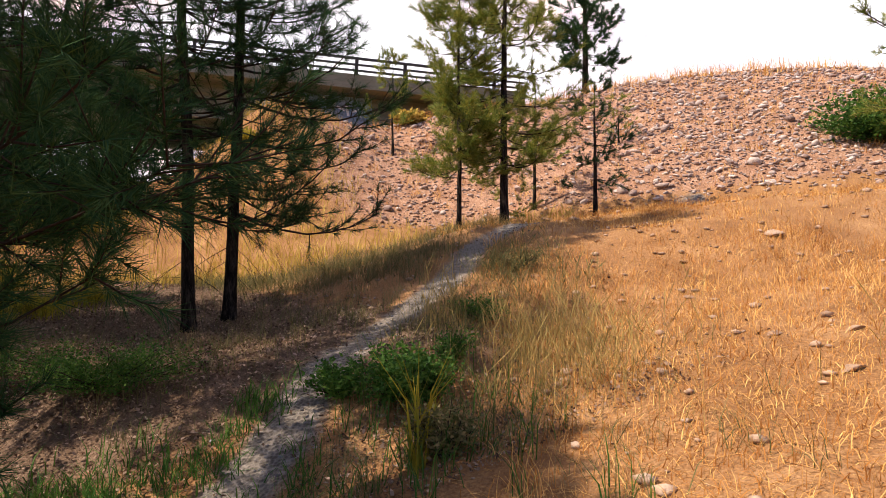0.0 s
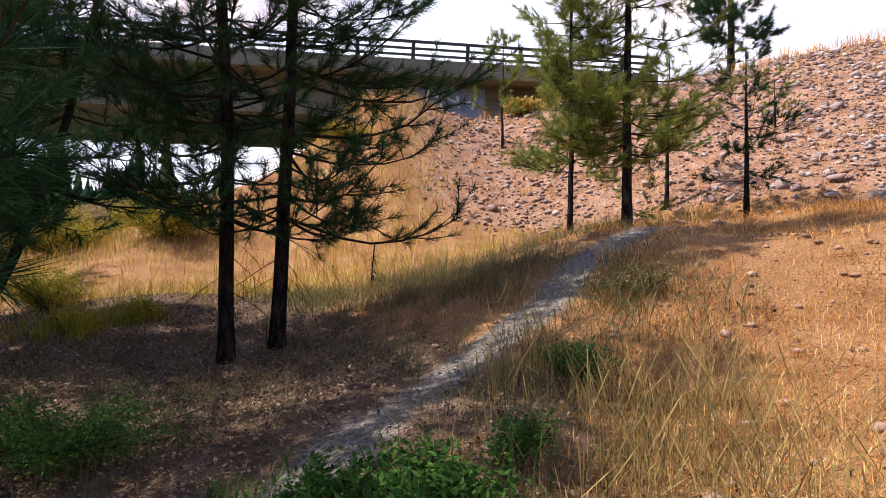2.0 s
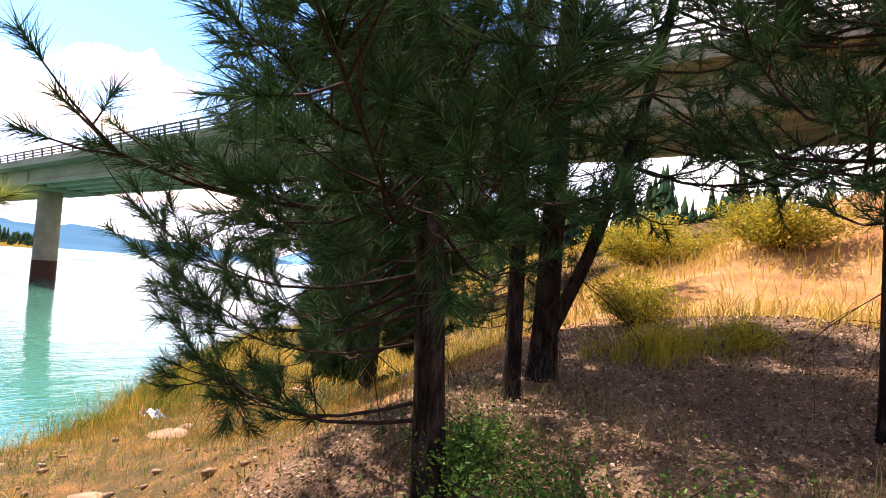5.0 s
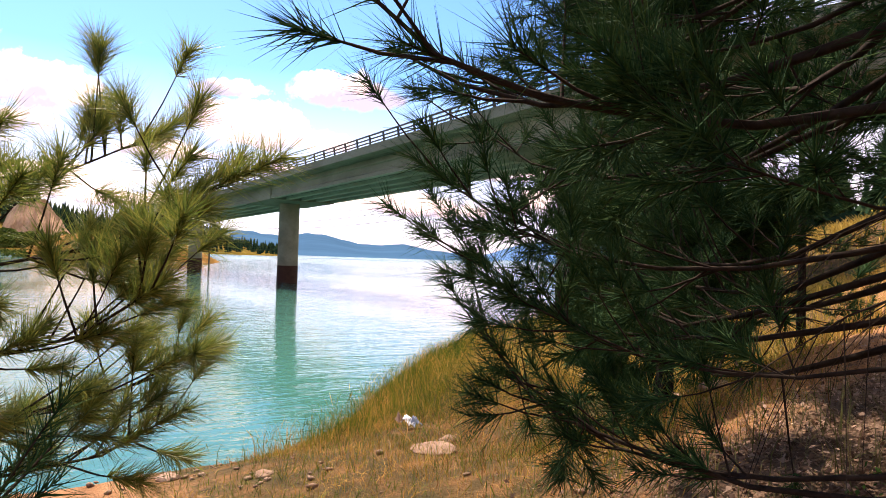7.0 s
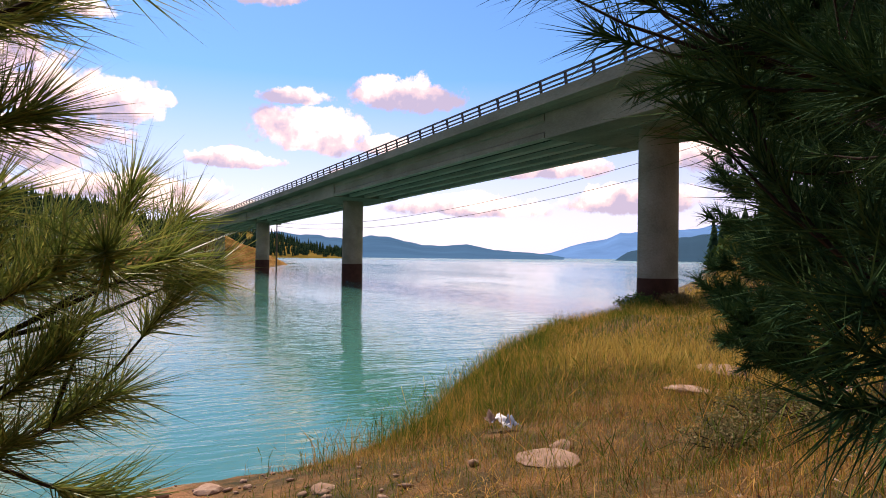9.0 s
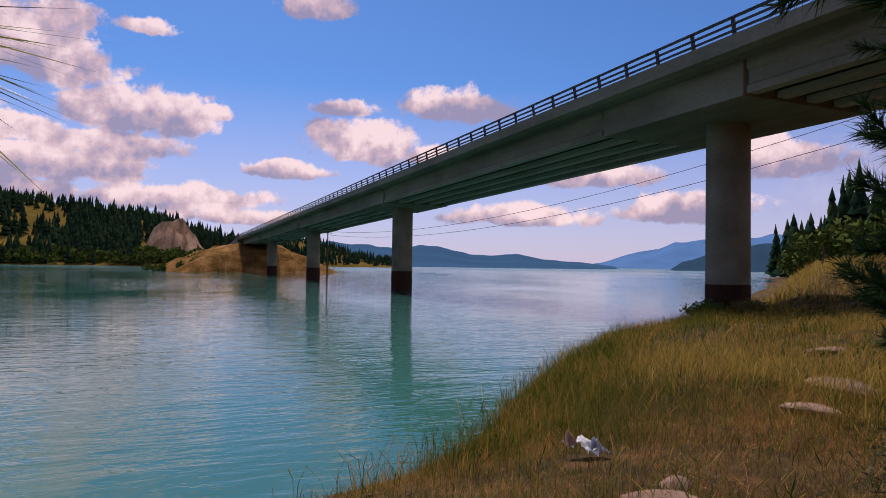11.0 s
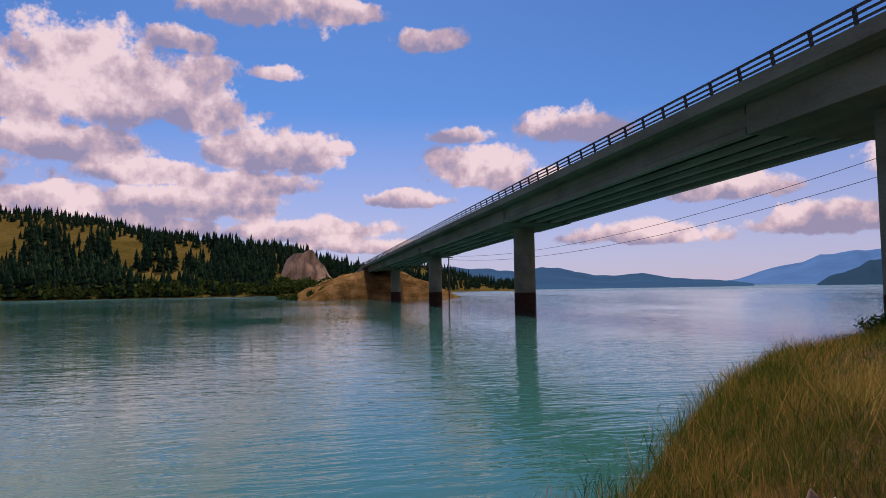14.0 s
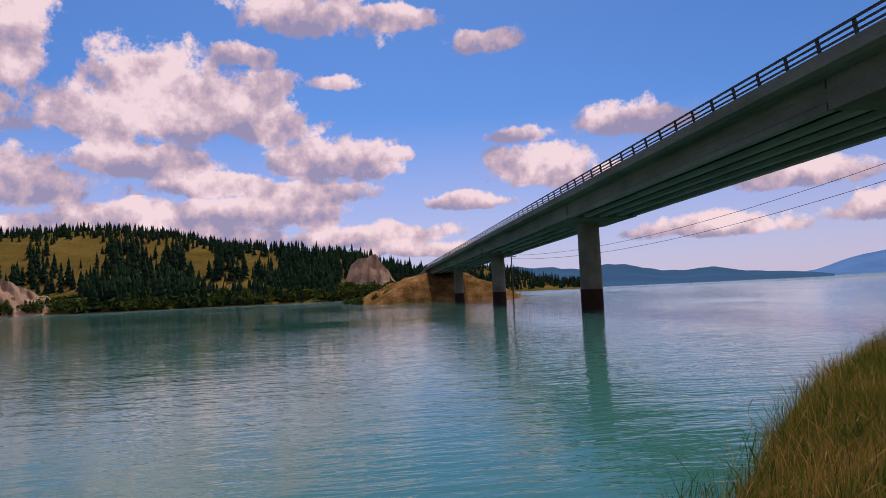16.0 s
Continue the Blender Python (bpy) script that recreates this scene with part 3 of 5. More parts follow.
    part("abutment", bm, CONCRETE, top)
    bm = bmesh.new()
    q = [(-163, 24.0), (-163, 32.9), (-210, 32.9), (-210, 24.0)]
    lo = [bm.verts.new((x + (0 if x > -170 else -6), y, -2)) for x, y in q]
    hi = [bm.verts.new((x - (9 if x > -170 else 0), y, 8.2 if x > -170 else 6.5)) for x, y in q]
    bm.faces.new(lo), bm.faces.new(hi)
    for a in range(4):
        bm.faces.new((lo[a], lo[(a + 1) % 4], hi[(a + 1) % 4], hi[a]))
    bmesh.ops.recalc_face_normals(bm, faces=bm.faces)
    part("abutment", bm, CONCRETE, top, "dark sloping far abutment wall")
    bm = bmesh.new()
    box(bm, (2.3, 25.244, 8.17), (6.5, 25.262, 9.30), 0.004)
    part("painted_panel", sloped(bm), PAINT_BLUE, top, "blue-grey overpainted patch on the girder")
    # sprayed marks on the girder near the bank
    bm = bmesh.new()
    for x, z, wd, hh, a in ((5.2, 8.75, 0.10, 0.62, 0.2), (5.45, 8.95, 0.10, 0.40, -0.5), (5.75, 8.7, 0.10, 0.5, 0.3), (6.05, 8.72, 0.34, 0.09, 0.4), (6.3, 8.66, 0.1, 0.42, -0.2), (6.6, 8.66, 0.30, 0.08, -0.3), (6.85, 8.62, 0.09, 0.4, 0.25)):
        m = Matrix.Translation((x - 0.75, 25.243, z + 0.12 + grade(x - 0.75))) @ Matrix.Rotation(a, 4, "Y") @ Matrix.Diagonal((wd, 0.004, hh, 1))
        bmesh.ops.create_cube(bm, size=1.0, matrix=m)
    part("paint_marks", bm, SPRAY, top, "white spray-painted scrawl on the girder")
    return top


bridge = build_bridge()


# ---------- distance ----------
def ridge(name, skyline, near, far, mat, label, seed, amp=0.06):
    """Hills far off: a wall of ground whose crest follows a skyline of (azimuth, elevation), seen from the shore."""
    az0, az1 = skyline[0][0], skyline[-1][0]
    n, m = 160, 12
    a = np.linspace(az0, az1, n)
    crest = np.interp(a, [p[0] for p in skyline], [p[1] for p in skyline])
    crest = crest * (1 + amp * waves(a * 1.0, a * 0, seed, 1.3, 4))
    t = np.linspace(0, 1, m)
    A, Tt = np.meshgrid(np.radians(a), t, indexing="ij")
    Rr = near + (far - near) * Tt
    H = (2.0 + np.tan(np.radians(crest))[:, None] * far) * np.sin(Tt * np.pi / 2) ** 1.2 - 1.5
    H = H * (1 + 0.10 * np.sin(Tt * np.pi) * waves(A * 60, Tt * 4, seed + 1, 1.0, 3))
    V = np.stack([-5 - np.sin(A) * Rr, 7 + np.cos(A) * Rr, H], -1).reshape(-1, 3)
    i, j = np.meshgrid(np.arange(n - 1), np.arange(m - 1), indexing="ij")
    q = np.stack([i * m + j, i * m + j + 1, (i + 1) * m + j + 1, (i + 1) * m + j], -1).reshape(-1, 4)
    return tagged(part(name, mesh_of(name, V, q, True), mat), label, "hills", kind="structure")


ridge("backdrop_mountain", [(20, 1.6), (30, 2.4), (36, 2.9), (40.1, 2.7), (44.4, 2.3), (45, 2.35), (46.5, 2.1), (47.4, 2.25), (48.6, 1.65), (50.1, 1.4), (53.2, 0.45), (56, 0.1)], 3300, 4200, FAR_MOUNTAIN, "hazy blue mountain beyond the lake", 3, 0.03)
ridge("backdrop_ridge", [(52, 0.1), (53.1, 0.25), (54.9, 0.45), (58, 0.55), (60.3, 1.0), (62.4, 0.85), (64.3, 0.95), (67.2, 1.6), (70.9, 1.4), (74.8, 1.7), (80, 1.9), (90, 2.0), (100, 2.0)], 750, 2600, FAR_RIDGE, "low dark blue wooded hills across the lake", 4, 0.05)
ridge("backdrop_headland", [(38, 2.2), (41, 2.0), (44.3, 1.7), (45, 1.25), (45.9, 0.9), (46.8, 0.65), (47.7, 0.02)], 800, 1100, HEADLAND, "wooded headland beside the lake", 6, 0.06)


def hill(x, y):
    """The wooded hill on the other shore."""
    r, a = np.hypot(x + 5, y - 7), np.degrees(np.arctan2(-(x + 5), y - 7))
    crest = np.interp(a, [76, 80, 84, 87, 89.6, 93.4, 98.5, 103.7, 109, 116, 128, 145], [0.0, 0.3, 1.4, 1.9, 2.9, 3.8, 5.0, 6.4, 6.7, 6.4, 6.0, 5.0])
    near = np.interp(a, [76, 82, 88, 95, 120, 145], [420, 340, 330, 340, 350, 350])
    t = np.clip((r - near) / 300.0, 0, 1.25)
    rise = np.interp(t, [0, 0.06, 0.3, 0.55, 0.8, 1.0, 1.25], [0, 0.03, 0.20, 0.52, 0.86, 1.0, 0.93])
    return np.where(r < near, -1.0, 0.92 * np.tan(np.radians(crest)) * (near + 300) * rise * (1 + 0.10 * waves(x, y, 21, 0.02, 3)) + 0.6)


def build_hill():
    n, m = 150, 44
    a, r = np.radians(np.linspace(76.5, 145, n)), np.concatenate([np.linspace(325, 660, m - 6), np.linspace(690, 900, 6)])
    A, Rr = np.meshgrid(a, r, indexing="ij")
    X, Y = -5 - np.sin(A) * Rr, 7 + np.cos(A) * Rr
    i, j = np.meshgrid(np.arange(n - 1), np.arange(m - 1), indexing="ij")
    q = np.stack([i * m + j, i * m + j + 1, (i + 1) * m + j + 1, (i + 1) * m + j], -1).reshape(-1, 4)
    return tagged(part("hillside", mesh_of("hillside", np.stack([X, Y, hill(X, Y)], -1).reshape(-1, 3), q, True), DRY_HILL), "dry golden hillside across the lake", "hill", kind="structure")


build_hill()


def conifers(name, spots, heights, mat, label, seed, category="forest", width=0.2, tiers=5, sides=7):
    """Many ragged conifers in one mesh."""
    rng = np.random.default_rng(seed)
    vs, fs, k = [], [], 0
    for (x, y, z), h in zip(spots, heights):
        rad = h * width * rng.uniform(0.75, 1.2)
        for t in range(tiers):
            z0, z1 = h * (0.08 + 0.86 * t / tiers), h * min(1.0, 0.08 + 0.86 * (t + 1.75) / tiers)
            rr = rad * (1 - t / tiers) ** 0.85
            ang = np.arange(sides) * 2 * np.pi / sides + rng.uniform(0, 6.28)
            rj = rr * rng.uniform(0.6, 1.25, sides)
            ring = np.stack([x + rj * np.cos(ang), y + rj * np.sin(ang), z + z0 + rng.uniform(-0.04, 0.03, sides) * h], -1)
            tip = np.array([[x + rng.normal(0, 0.02) * h * 0.3, y, z + z1]])
            vs.append(np.concatenate([ring, tip]))
            fs.append(np.stack([np.arange(sides), (np.arange(sides) + 1) % sides, np.full(sides, sides)], -1) + k)
            k += sides + 1
    return tagged(part(name, mesh_of(name, np.concatenate(vs), np.concatenate(fs)), mat), label, category, kind="stuff")


def clumps(name, spots, sizes, mat, label, seed, category="trees", per=70, leaf=0.28):
    """Leafy crowns: many leaf-clump facets about each spot, uneven and open."""
    rng = np.random.default_rng(seed)
    n = len(spots) * per
    c = np.repeat(np.asarray(spots, float), per, 0)
    s = np.repeat(np.asarray(sizes, float), per)
    d = rng.normal(size=(n, 3))
    d /= np.linalg.norm(d, axis=1)[:, None]
    lob = 0.75 + 0.35 * np.sin(d[:, 0] * 5 + c[:, 0]) * np.cos(d[:, 1] * 4 + c[:, 1])
    p = c + d * (s * lob * rng.uniform(0.35, 1.0, n) ** 0.5)[:, None] * [1, 1, 0.85]
    u, v = rng.normal(size=(n, 3)), rng.normal(size=(n, 3))
    u *= (s * leaf / np.linalg.norm(u, axis=1))[:, None]
    v *= (s * leaf / np.linalg.norm(v, axis=1))[:, None]
    V = np.stack([p - u * 0.6, p + v, p + u * 0.7, p - v * 0.8], 1).reshape(-1, 3)
    f = np.arange(4 * n).reshape(-1, 4)
    return tagged(part(name, mesh_of(name, V, f), mat), label, category, kind="stuff")


def plant_hill():
    rng = np.random.default_rng(8)
    spots, heights = [], []
    a = np.radians(rng.uniform(77.5, 143, 15000))
    r = rng.uniform(342, 700, 15000)
    X, Y = -5 - np.sin(a) * r, 7 + np.cos(a) * r
    Z = hill(X, Y)
    deg = np.degrees(a)
    open_ = waves(X, Y, 31, 0.055, 3)
    thick = 0.45 + 0.5 * ease(open_, -0.3, 0.1) + 0.3 * ease(Z, 45, 60)
    lift = np.degrees(np.arctan2(Z, r))
    for a_, e_, wa, we in ((111.3, 4.3, 1.7, 1.15), (116.2, 4.3, 1.5, 1.15), (106.2, 4.3, 1.0, 0.7), (102.7, 4.0, 0.9, 0.7), (98.2, 3.4, 1.6, 0.55), (101.0, 1.6, 2.2, 0.5)):
        gap = ((deg - a_) / (1.3 * wa)) ** 2 + ((lift - e_ + 0.25) / (1.45 * we)) ** 2 + 0.5 * waves(X, Y, 37, 0.09, 2)
        thick = thick * (0.04 + 0.96 * ease(gap, 0.75, 1.05))
    keep = (rng.uniform(size=15000) < thick * 0.48) & (Z > 0.7) & ~((deg > 84) & (deg < 91.5) & (r < 470)) & ~((deg > 111.5) & (deg < 118) & (r < 420))
    for x, y, z, k in zip(X, Y, Z, keep):
        if k:
            spots.append((x, y, z - 0.5))
            heights.append((rng.uniform(6, 13) + 7 * rng.uniform() ** 2) * (1 - 0.42 * float(ease(z, 30, 52))))
    conifers("conifer_forest", spots, heights, CONIFER, "dark green conifer forest on the far hillside", 9, tiers=5, sides=7, width=0.21)
    sp, sz = [], []
    for _ in range(900):
        a = math.radians(rng.uniform(84, 140))
        r = rng.uniform(336, 380)
        x, y = -5 - math.sin(a) * r, 7 + math.cos(a) * r
        z = float(hill(x, y))
        if z > 0.3:
            h = rng.uniform(1.8, 5.6)
            sp.append((x, y, z + h * 0.6))
            sz.append(h)
    clumps("shore_trees", sp, sz, BROADLEAF, "green broadleaf trees along the far shore", 10)


plant_hill()


def shore_spur():
    """A low wooded spur of land that runs out into the lake behind the bridge."""
    n, m = 60, 16
    a, r = np.radians(np.linspace(70.4, 83, n)), np.linspace(505, 760, m)
    A, Rr = np.meshgrid(a, r, indexing="ij")
    deg = np.degrees(A)
    X, Y = -5 - np.sin(A) * Rr, 7 + np.cos(A) * Rr

    def high(deg_, r_, x, y):
        c = np.interp(deg_, [70.4, 71.3, 72.5, 74.6, 76.5, 79, 83], [0.0, 0.2, 0.4, 0.95, 1.6, 2.2, 2.0])
        k = np.clip((r_ - 515) / 215, 0, 1)
        return np.where(r_ < 512, -1.0, 0.8 + np.tan(np.radians(c)) * 700 * k ** 0.9 * (1 + 0.08 * waves(x, y, 71, 0.03, 3)))

    i, j = np.meshgrid(np.arange(n - 1), np.arange(m - 1), indexing="ij")
    q = np.stack([i * m + j, i * m + j + 1, (i + 1) * m + j + 1, (i + 1) * m + j], -1).reshape(-1, 4)
    tagged(part("shore_spur", mesh_of("shore_spur", np.stack([X, Y, high(deg, Rr, X, Y)], -1).reshape(-1, 3), q, True), DRY_HILL), "low brown wooded spur of land across the lake", "hill", kind="structure")
    rng = np.random.default_rng(72)
    spots, hs = [], []
    for _ in range(900):
        d_, r_ = rng.uniform(71.0, 83), rng.uniform(520, 750)
        x, y = -5 - math.sin(math.radians(d_)) * r_, 7 + math.cos(math.radians(d_)) * r_
        if rng.uniform() < 0.35 + 0.65 * float(ease(waves(np.array(x), np.array(y), 73, 0.05, 2), -0.3, 0.3)):
            spots.append((x, y, float(high(d_, r_, np.array(x), np.array(y))) - 0.4))
            hs.append(rng.uniform(4, 11))
    conifers("spur_conifers", spots, hs, CONIFER, "small dark conifers on the wooded spur", 74, tiers=4, sides=6)


shore_spur()


def cliff(name, az, rng_m, width, height, seed, label):
    n, m = 40, 24
    u, v = np.meshgrid(np.linspace(-1, 1, n), np.linspace(0, 1, m), indexing="ij")
    a = math.radians(az)
    side, back = np.array([math.cos(a), math.sin(a)]), np.array([-math.sin(a), math.cos(a)])
    edge = height * (1 - np.abs(u) ** 2.4) * (0.84 + 0.15 * waves(u * 6, u * 0, seed, 1, 4) - 0.3 * u)
    z = v * edge
    depth = rng_m + 22 * v + 8 * u * u + 2.6 * np.abs(waves(u * 14, v * 2.2, seed + 1, 1, 4)) + 1.5 * waves(u * 30, v * 9, seed + 2, 1, 2)
    X = -5 + back[0] * depth + side[0] * u * width
    Y = 7 + back[1] * depth + side[1] * u * width
    i, j = np.meshgrid(np.arange(n - 1), np.arange(m - 1), indexing="ij")
    q = np.stack([i * m + j, i * m + j + 1, (i + 1) * m + j + 1, (i + 1) * m + j], -1).reshape(-1, 4)
    return tagged(part(name, mesh_of(name, np.stack([X, Y, z], -1).reshape(-1, 3), q), CLIFF), label, "cliff", kind="structure")


cliff("cliff_1", 88.6, 372, 20, 28, 41, "bare pinkish rock cut above the far shore")
cliff("cliff_2", 115.2, 345, 18, 19, 45, "pale bare rock outcrop on the far shore")


def gravel_mound():
    """The far embankment that carries the road up to the bridge."""
    xs, ys = np.linspace(-330, -150, 50), np.linspace(-14, 72, 40)
    X, Y = np.meshgrid(xs, ys, indexing="ij")
    run = np.minimum(np.abs(Y - 28.1) - 5.0, 60)
    end = np.clip(-163 - X, -30, 400)
    Z = np.minimum(7.0 - 0.5 * np.maximum(run, 0), -1.0 + 0.75 * (end + 6)) + 1.1 * waves(X, Y, 51, 0.35, 4)
    Z = np.minimum(Z, 7.0)
    i, j = np.meshgrid(np.arange(49), np.arange(39), indexing="ij")
    q = np.stack([i * 40 + j, (i + 1) * 40 + j, (i + 1) * 40 + j + 1, i * 40 + j + 1], -1).reshape(-1, 4)
    return tagged(part("embankment", mesh_of("embankment", np.stack([X, Y, Z], -1).reshape(-1, 3), q, True), GRAVEL_BANK), "orange gravel road embankment at the far bridge end", "embankment", kind="structure")


gravel_mound()


def right_woods():
    rng = np.random.default_rng(14)
    spots, hs = [], []
    for _ in range(800):
        t = rng.uniform(0, 1)
        x, y = -68 - 85 * t + rng.uniform(0, 60), 84 + 95 * t + rng.uniform(-6, 40)
        d, s = to_line(np.array(x), np.array(y), SHORE)
        if float(s) < 0 or float(d) < 2.5:
            continue
        spots.append((x, y, float(land(x, y)) - 0.3))
        hs.append(rng.uniform(7, 15))
    conifers("shore_conifers", spots, hs, CONIFER, "tall dark conifers along the near lake shore", 15, tiers=7, sides=9)
    sp = []
    sz = []
    for _ in range(90):
        t = rng.uniform(0, 1)
        x, y = -50 - 60 * t + rng.uniform(2, 12), 64 + 72 * t + rng.uniform(-2, 8)
        d, s = to_line(np.array(x), np.array(y), SHORE)
        if float(s) > 0 and float(d) > 2.5:
            h = rng.uniform(1.5, 4.0)
            sp.append((x, y, float(land(x, y)) + h * 0.7))
            sz.append(h)
    clumps("shore_shrubs", sp, sz, BROADLEAF, "green shrubs below the conifers on the shore", 16, per=160, leaf=0.16)


right_woods()


def cables():
    pole = thing("utility_pole", "thin dark wooden utility pole standing in shallow water", "pole", (-136, 38, 0))
    v, f = tube([(0, 0, -3), (0, 0, 4), (0, 0, 9.2)], [0.17, 0.15, 0.11], 8)
    part("post", mesh_of("post", v, f, True), WOOD_POLE, pole)
    bm = bmesh.new()
    box(bm, (-0.06, -0.9, 8.5), (0.06, 0.9, 8.65))
    part("crossarm", bm, WOOD_POLE, pole)
    for z0, z1, name in ((8.2, 16.4, "cable"), (8.9, 18.2, "cable")):
        t = np.linspace(0, 1, 40)
        p = np.stack([-136 + 122 * t, 38 + 20 * t, z0 + (z1 - z0) * t - 4.4 * 4 * t * (1 - t)], -1)
        v, f = tube(p, np.full(40, 0.028), 5)
        tagged(part(name, mesh_of(name, v, f, True), WIRE), "thin black overhead cable sagging across the lake", "cable", "overhead cables")
    base = thing("utility_pole", "wooden utility pole on the bank", "pole", (-14, 58, float(land(-14, 58))))
    v, f = tube([(0, 0, -1), (0, 0, 8), (0, 0, 18.6 - float(land(-14, 58)))], [0.19, 0.16, 0.12], 8)
    part("post", mesh_of("post", v, f, True), WOOD_POLE, base)


cables()


# ---------- pines ----------
def needles(tips, dirs, count, length, width, rng, spread=0.9):
    """Long needles in bottle-brush tufts: one thin blade each."""
    n = len(tips) * count
    p, d = np.repeat(tips, count, 0), np.repeat(dirs, count, 0)
    along = rng.uniform(-1.0, 0.25, n)[:, None] * 0.11 * (length / 0.17)
    r = rng.normal(size=(n, 3))
    r -= (r * d).sum(1)[:, None] * d
    r /= np.linalg.norm(r, axis=1)[:, None] + 1e-9
    lean = rng.uniform(0.15, 1.0, n)[:, None]
    way = d * (1.15 - 0.8 * lean) + r * spread * (0.25 + 0.8 * lean)
    way[:, 2] += 0.12
    way /= np.linalg.norm(way, axis=1)[:, None]
    side = np.cross(way, rng.normal(size=(n, 3)))
    side /= np.linalg.norm(side, axis=1)[:, None] + 1e-9
    base = p + d * along
    ln = (length * rng.uniform(0.7, 1.15, n))[:, None]
    V = np.stack([base - side * width * 0.5, base + side * width * 0.5, base + way * ln * 0.97 - np.array([0, 0, 0.06]) * ln], 1).reshape(-1, 3)
    return V, np.arange(3 * n).reshape(-1, 3)


WALKWAY = [(0.23, 0.89), (0.98, 1.75), (1.26, 2.67), (1.24, 3.57), (1.04, 4.57), (0.57, 5.16), (-1.37, 5.68), (-2.58, 6.19), (-4.06, 6.72), (-4.8, 6.9), (-5.75, 7.05)]


def clear(p, x, y, z, room=0.5):
    """Whether points of a tree that stands at x, y, z keep off the trodden way."""
    p = np.atleast_2d(p)
    return bool(np.all((to_line(p[:, 0] + x, p[:, 1] + y, WALKWAY)[0] > room) | (p[:, 2] + z > np.interp(p[:, 0] + x, [-3.0, -1.4, 0.8], [3.3, 3.9, 4.5]))))


def limb(start, az_, rise, length, rng, droop=0.0, curl=0.35, n=7):
    """The middle line of a branch that leaves at a slope, droops and turns up at its tip."""
    t = np.linspace(0, 1, n)
    bend = rng.normal(0, 0.16)
    a = az_ + bend * t
    out = length * t
    z = rise * out - droop * length * np.sin(t * np.pi * 0.75) + curl * length * t ** 3
    return start + np.stack([np.cos(a) * out, np.sin(a) * out, z], -1) + rng.normal(0, 0.012 * length, (n, 3)) * t[:, None]


def pine(at, height, radius, seed, label, first=0.9, live=1.6, reach=1.9, tufts=5, count=46, length=0.17, width=0.0045, mat=NEEDLE, step=0.24, lean=(0, 0), aim=None, top_open=1.0, fork=None, group="", dead=3, split=True, boughs=(), twigs=11, curl=0.2, along=True, north=None):
    """A ponderosa-like pine: bark trunk, bare lower twigs, limbs with tufts of long needles."""
    rng = np.random.default_rng(seed)
    x, y = at
    z0 = float(land(x, y)) - 0.08
    tree = thing("pine_tree", label, "tree", (x, y, z0), group)
    m = 22
    t = np.linspace(0, 1, m) ** 1.3
    sway = np.cumsum(rng.normal(0, 0.018, (m, 2)), 0) * height * 0.18
    axis_ = np.stack([lean[0] * t * height + sway[:, 0] * t, lean[1] * t * height + sway[:, 1] * t, t * height], -1)
    rad = radius * ((1 - t) ** 0.8 * 0.93 + 0.04) + radius * 0.4 * np.exp(-t * height / 0.2)
    stems = [tube(axis_, rad, 12)]
    lines = [axis_]
    if fork:
        h0, ang, tilt, fr = fork
        tt = np.linspace(0, 1, 10)
        base = np.array([np.interp(h0, axis_[:, 2], axis_[:, k]) for k in range(3)])
        far = tilt * (1 - np.exp(-2.2 * tt)) * height * 0.5
        second = base + np.stack([np.cos(ang) * far, np.sin(ang) * far, tt * (height * 0.8 - h0)], -1)
        stems.append(tube(second, radius * fr * (1 - 0.85 * tt), 9))
        lines.append(second)
    v, f = joined(stems)
    part("trunk", mesh_of("trunk", v, f, True), BARK, tree)
    limbs, bare, tips, dirs = [], [], [], []

    def grow(start, a, rise, ln, alive, extra_twigs=0, room=0.4):
        """One limb with its side twigs; the live ones carry tufts."""
        b = limb(start, a, rise if alive else rise - 0.15, ln, rng, 0.10, curl if alive else -0.3)
        if not clear(b, x, y, z0, room) or (north is not None and not extra_twigs and (b[:, 1] + y).max() > north):
            return
        br = max(0.006, min(0.024, 0.011 * ln)) * (0.7 if not alive else 0.62 if extra_twigs else 1.0)
        own = [tube(b, np.linspace(br, br * 0.3, len(b)), 5)]
        k = (tufts + int(ln * 4.0) + extra_twigs) if alive else dead + int(ln * 3)
        for s in range(k):
            q = (rng.uniform(0.3, 1.0) if not extra_twigs else rng.uniform(0.1, 1.0) ** 0.5) if s else 1.0
            i = q * (len(b) - 1)
            i0 = min(int(i), len(b) - 2)
            p = b[i0] + (b[i0 + 1] - b[i0]) * (i - i0)
            d = b[i0 + 1] - b[i0]
            d /= np.linalg.norm(d) + 1e-9
            if s:
                d = d + rng.normal(0, 0.6, 3) + np.array([0, 0, 0.2 if alive else -0.6])
                d /= np.linalg.norm(d)
                tl = rng.uniform(0.14, 0.42) * (0.6 + 0.4 * ln) * (1.7 if not alive else 0.9 if extra_twigs else 1.0)
                mid = p + d * tl * 0.5 + np.array([0, 0, 0.02 if alive else -0.05]) * tl
                e = p + d * tl + np.array([0, 0, 0.12 if alive else -0.3]) * tl
                if not clear(e, x, y, z0, room + 0.05):
                    continue
                own.append(tube([p, mid, e], [br * 0.4, br * 0.3, br * 0.16], 4))
                d = (e - mid) / (np.linalg.norm(e - mid) + 1e-9)
                if alive and along:
                    tips.append(mid)
                    dirs.append(d)
                p = e
            if alive:
                tips.append(p)
                dirs.append(d)
        (limbs if alive else bare).append(joined(own))

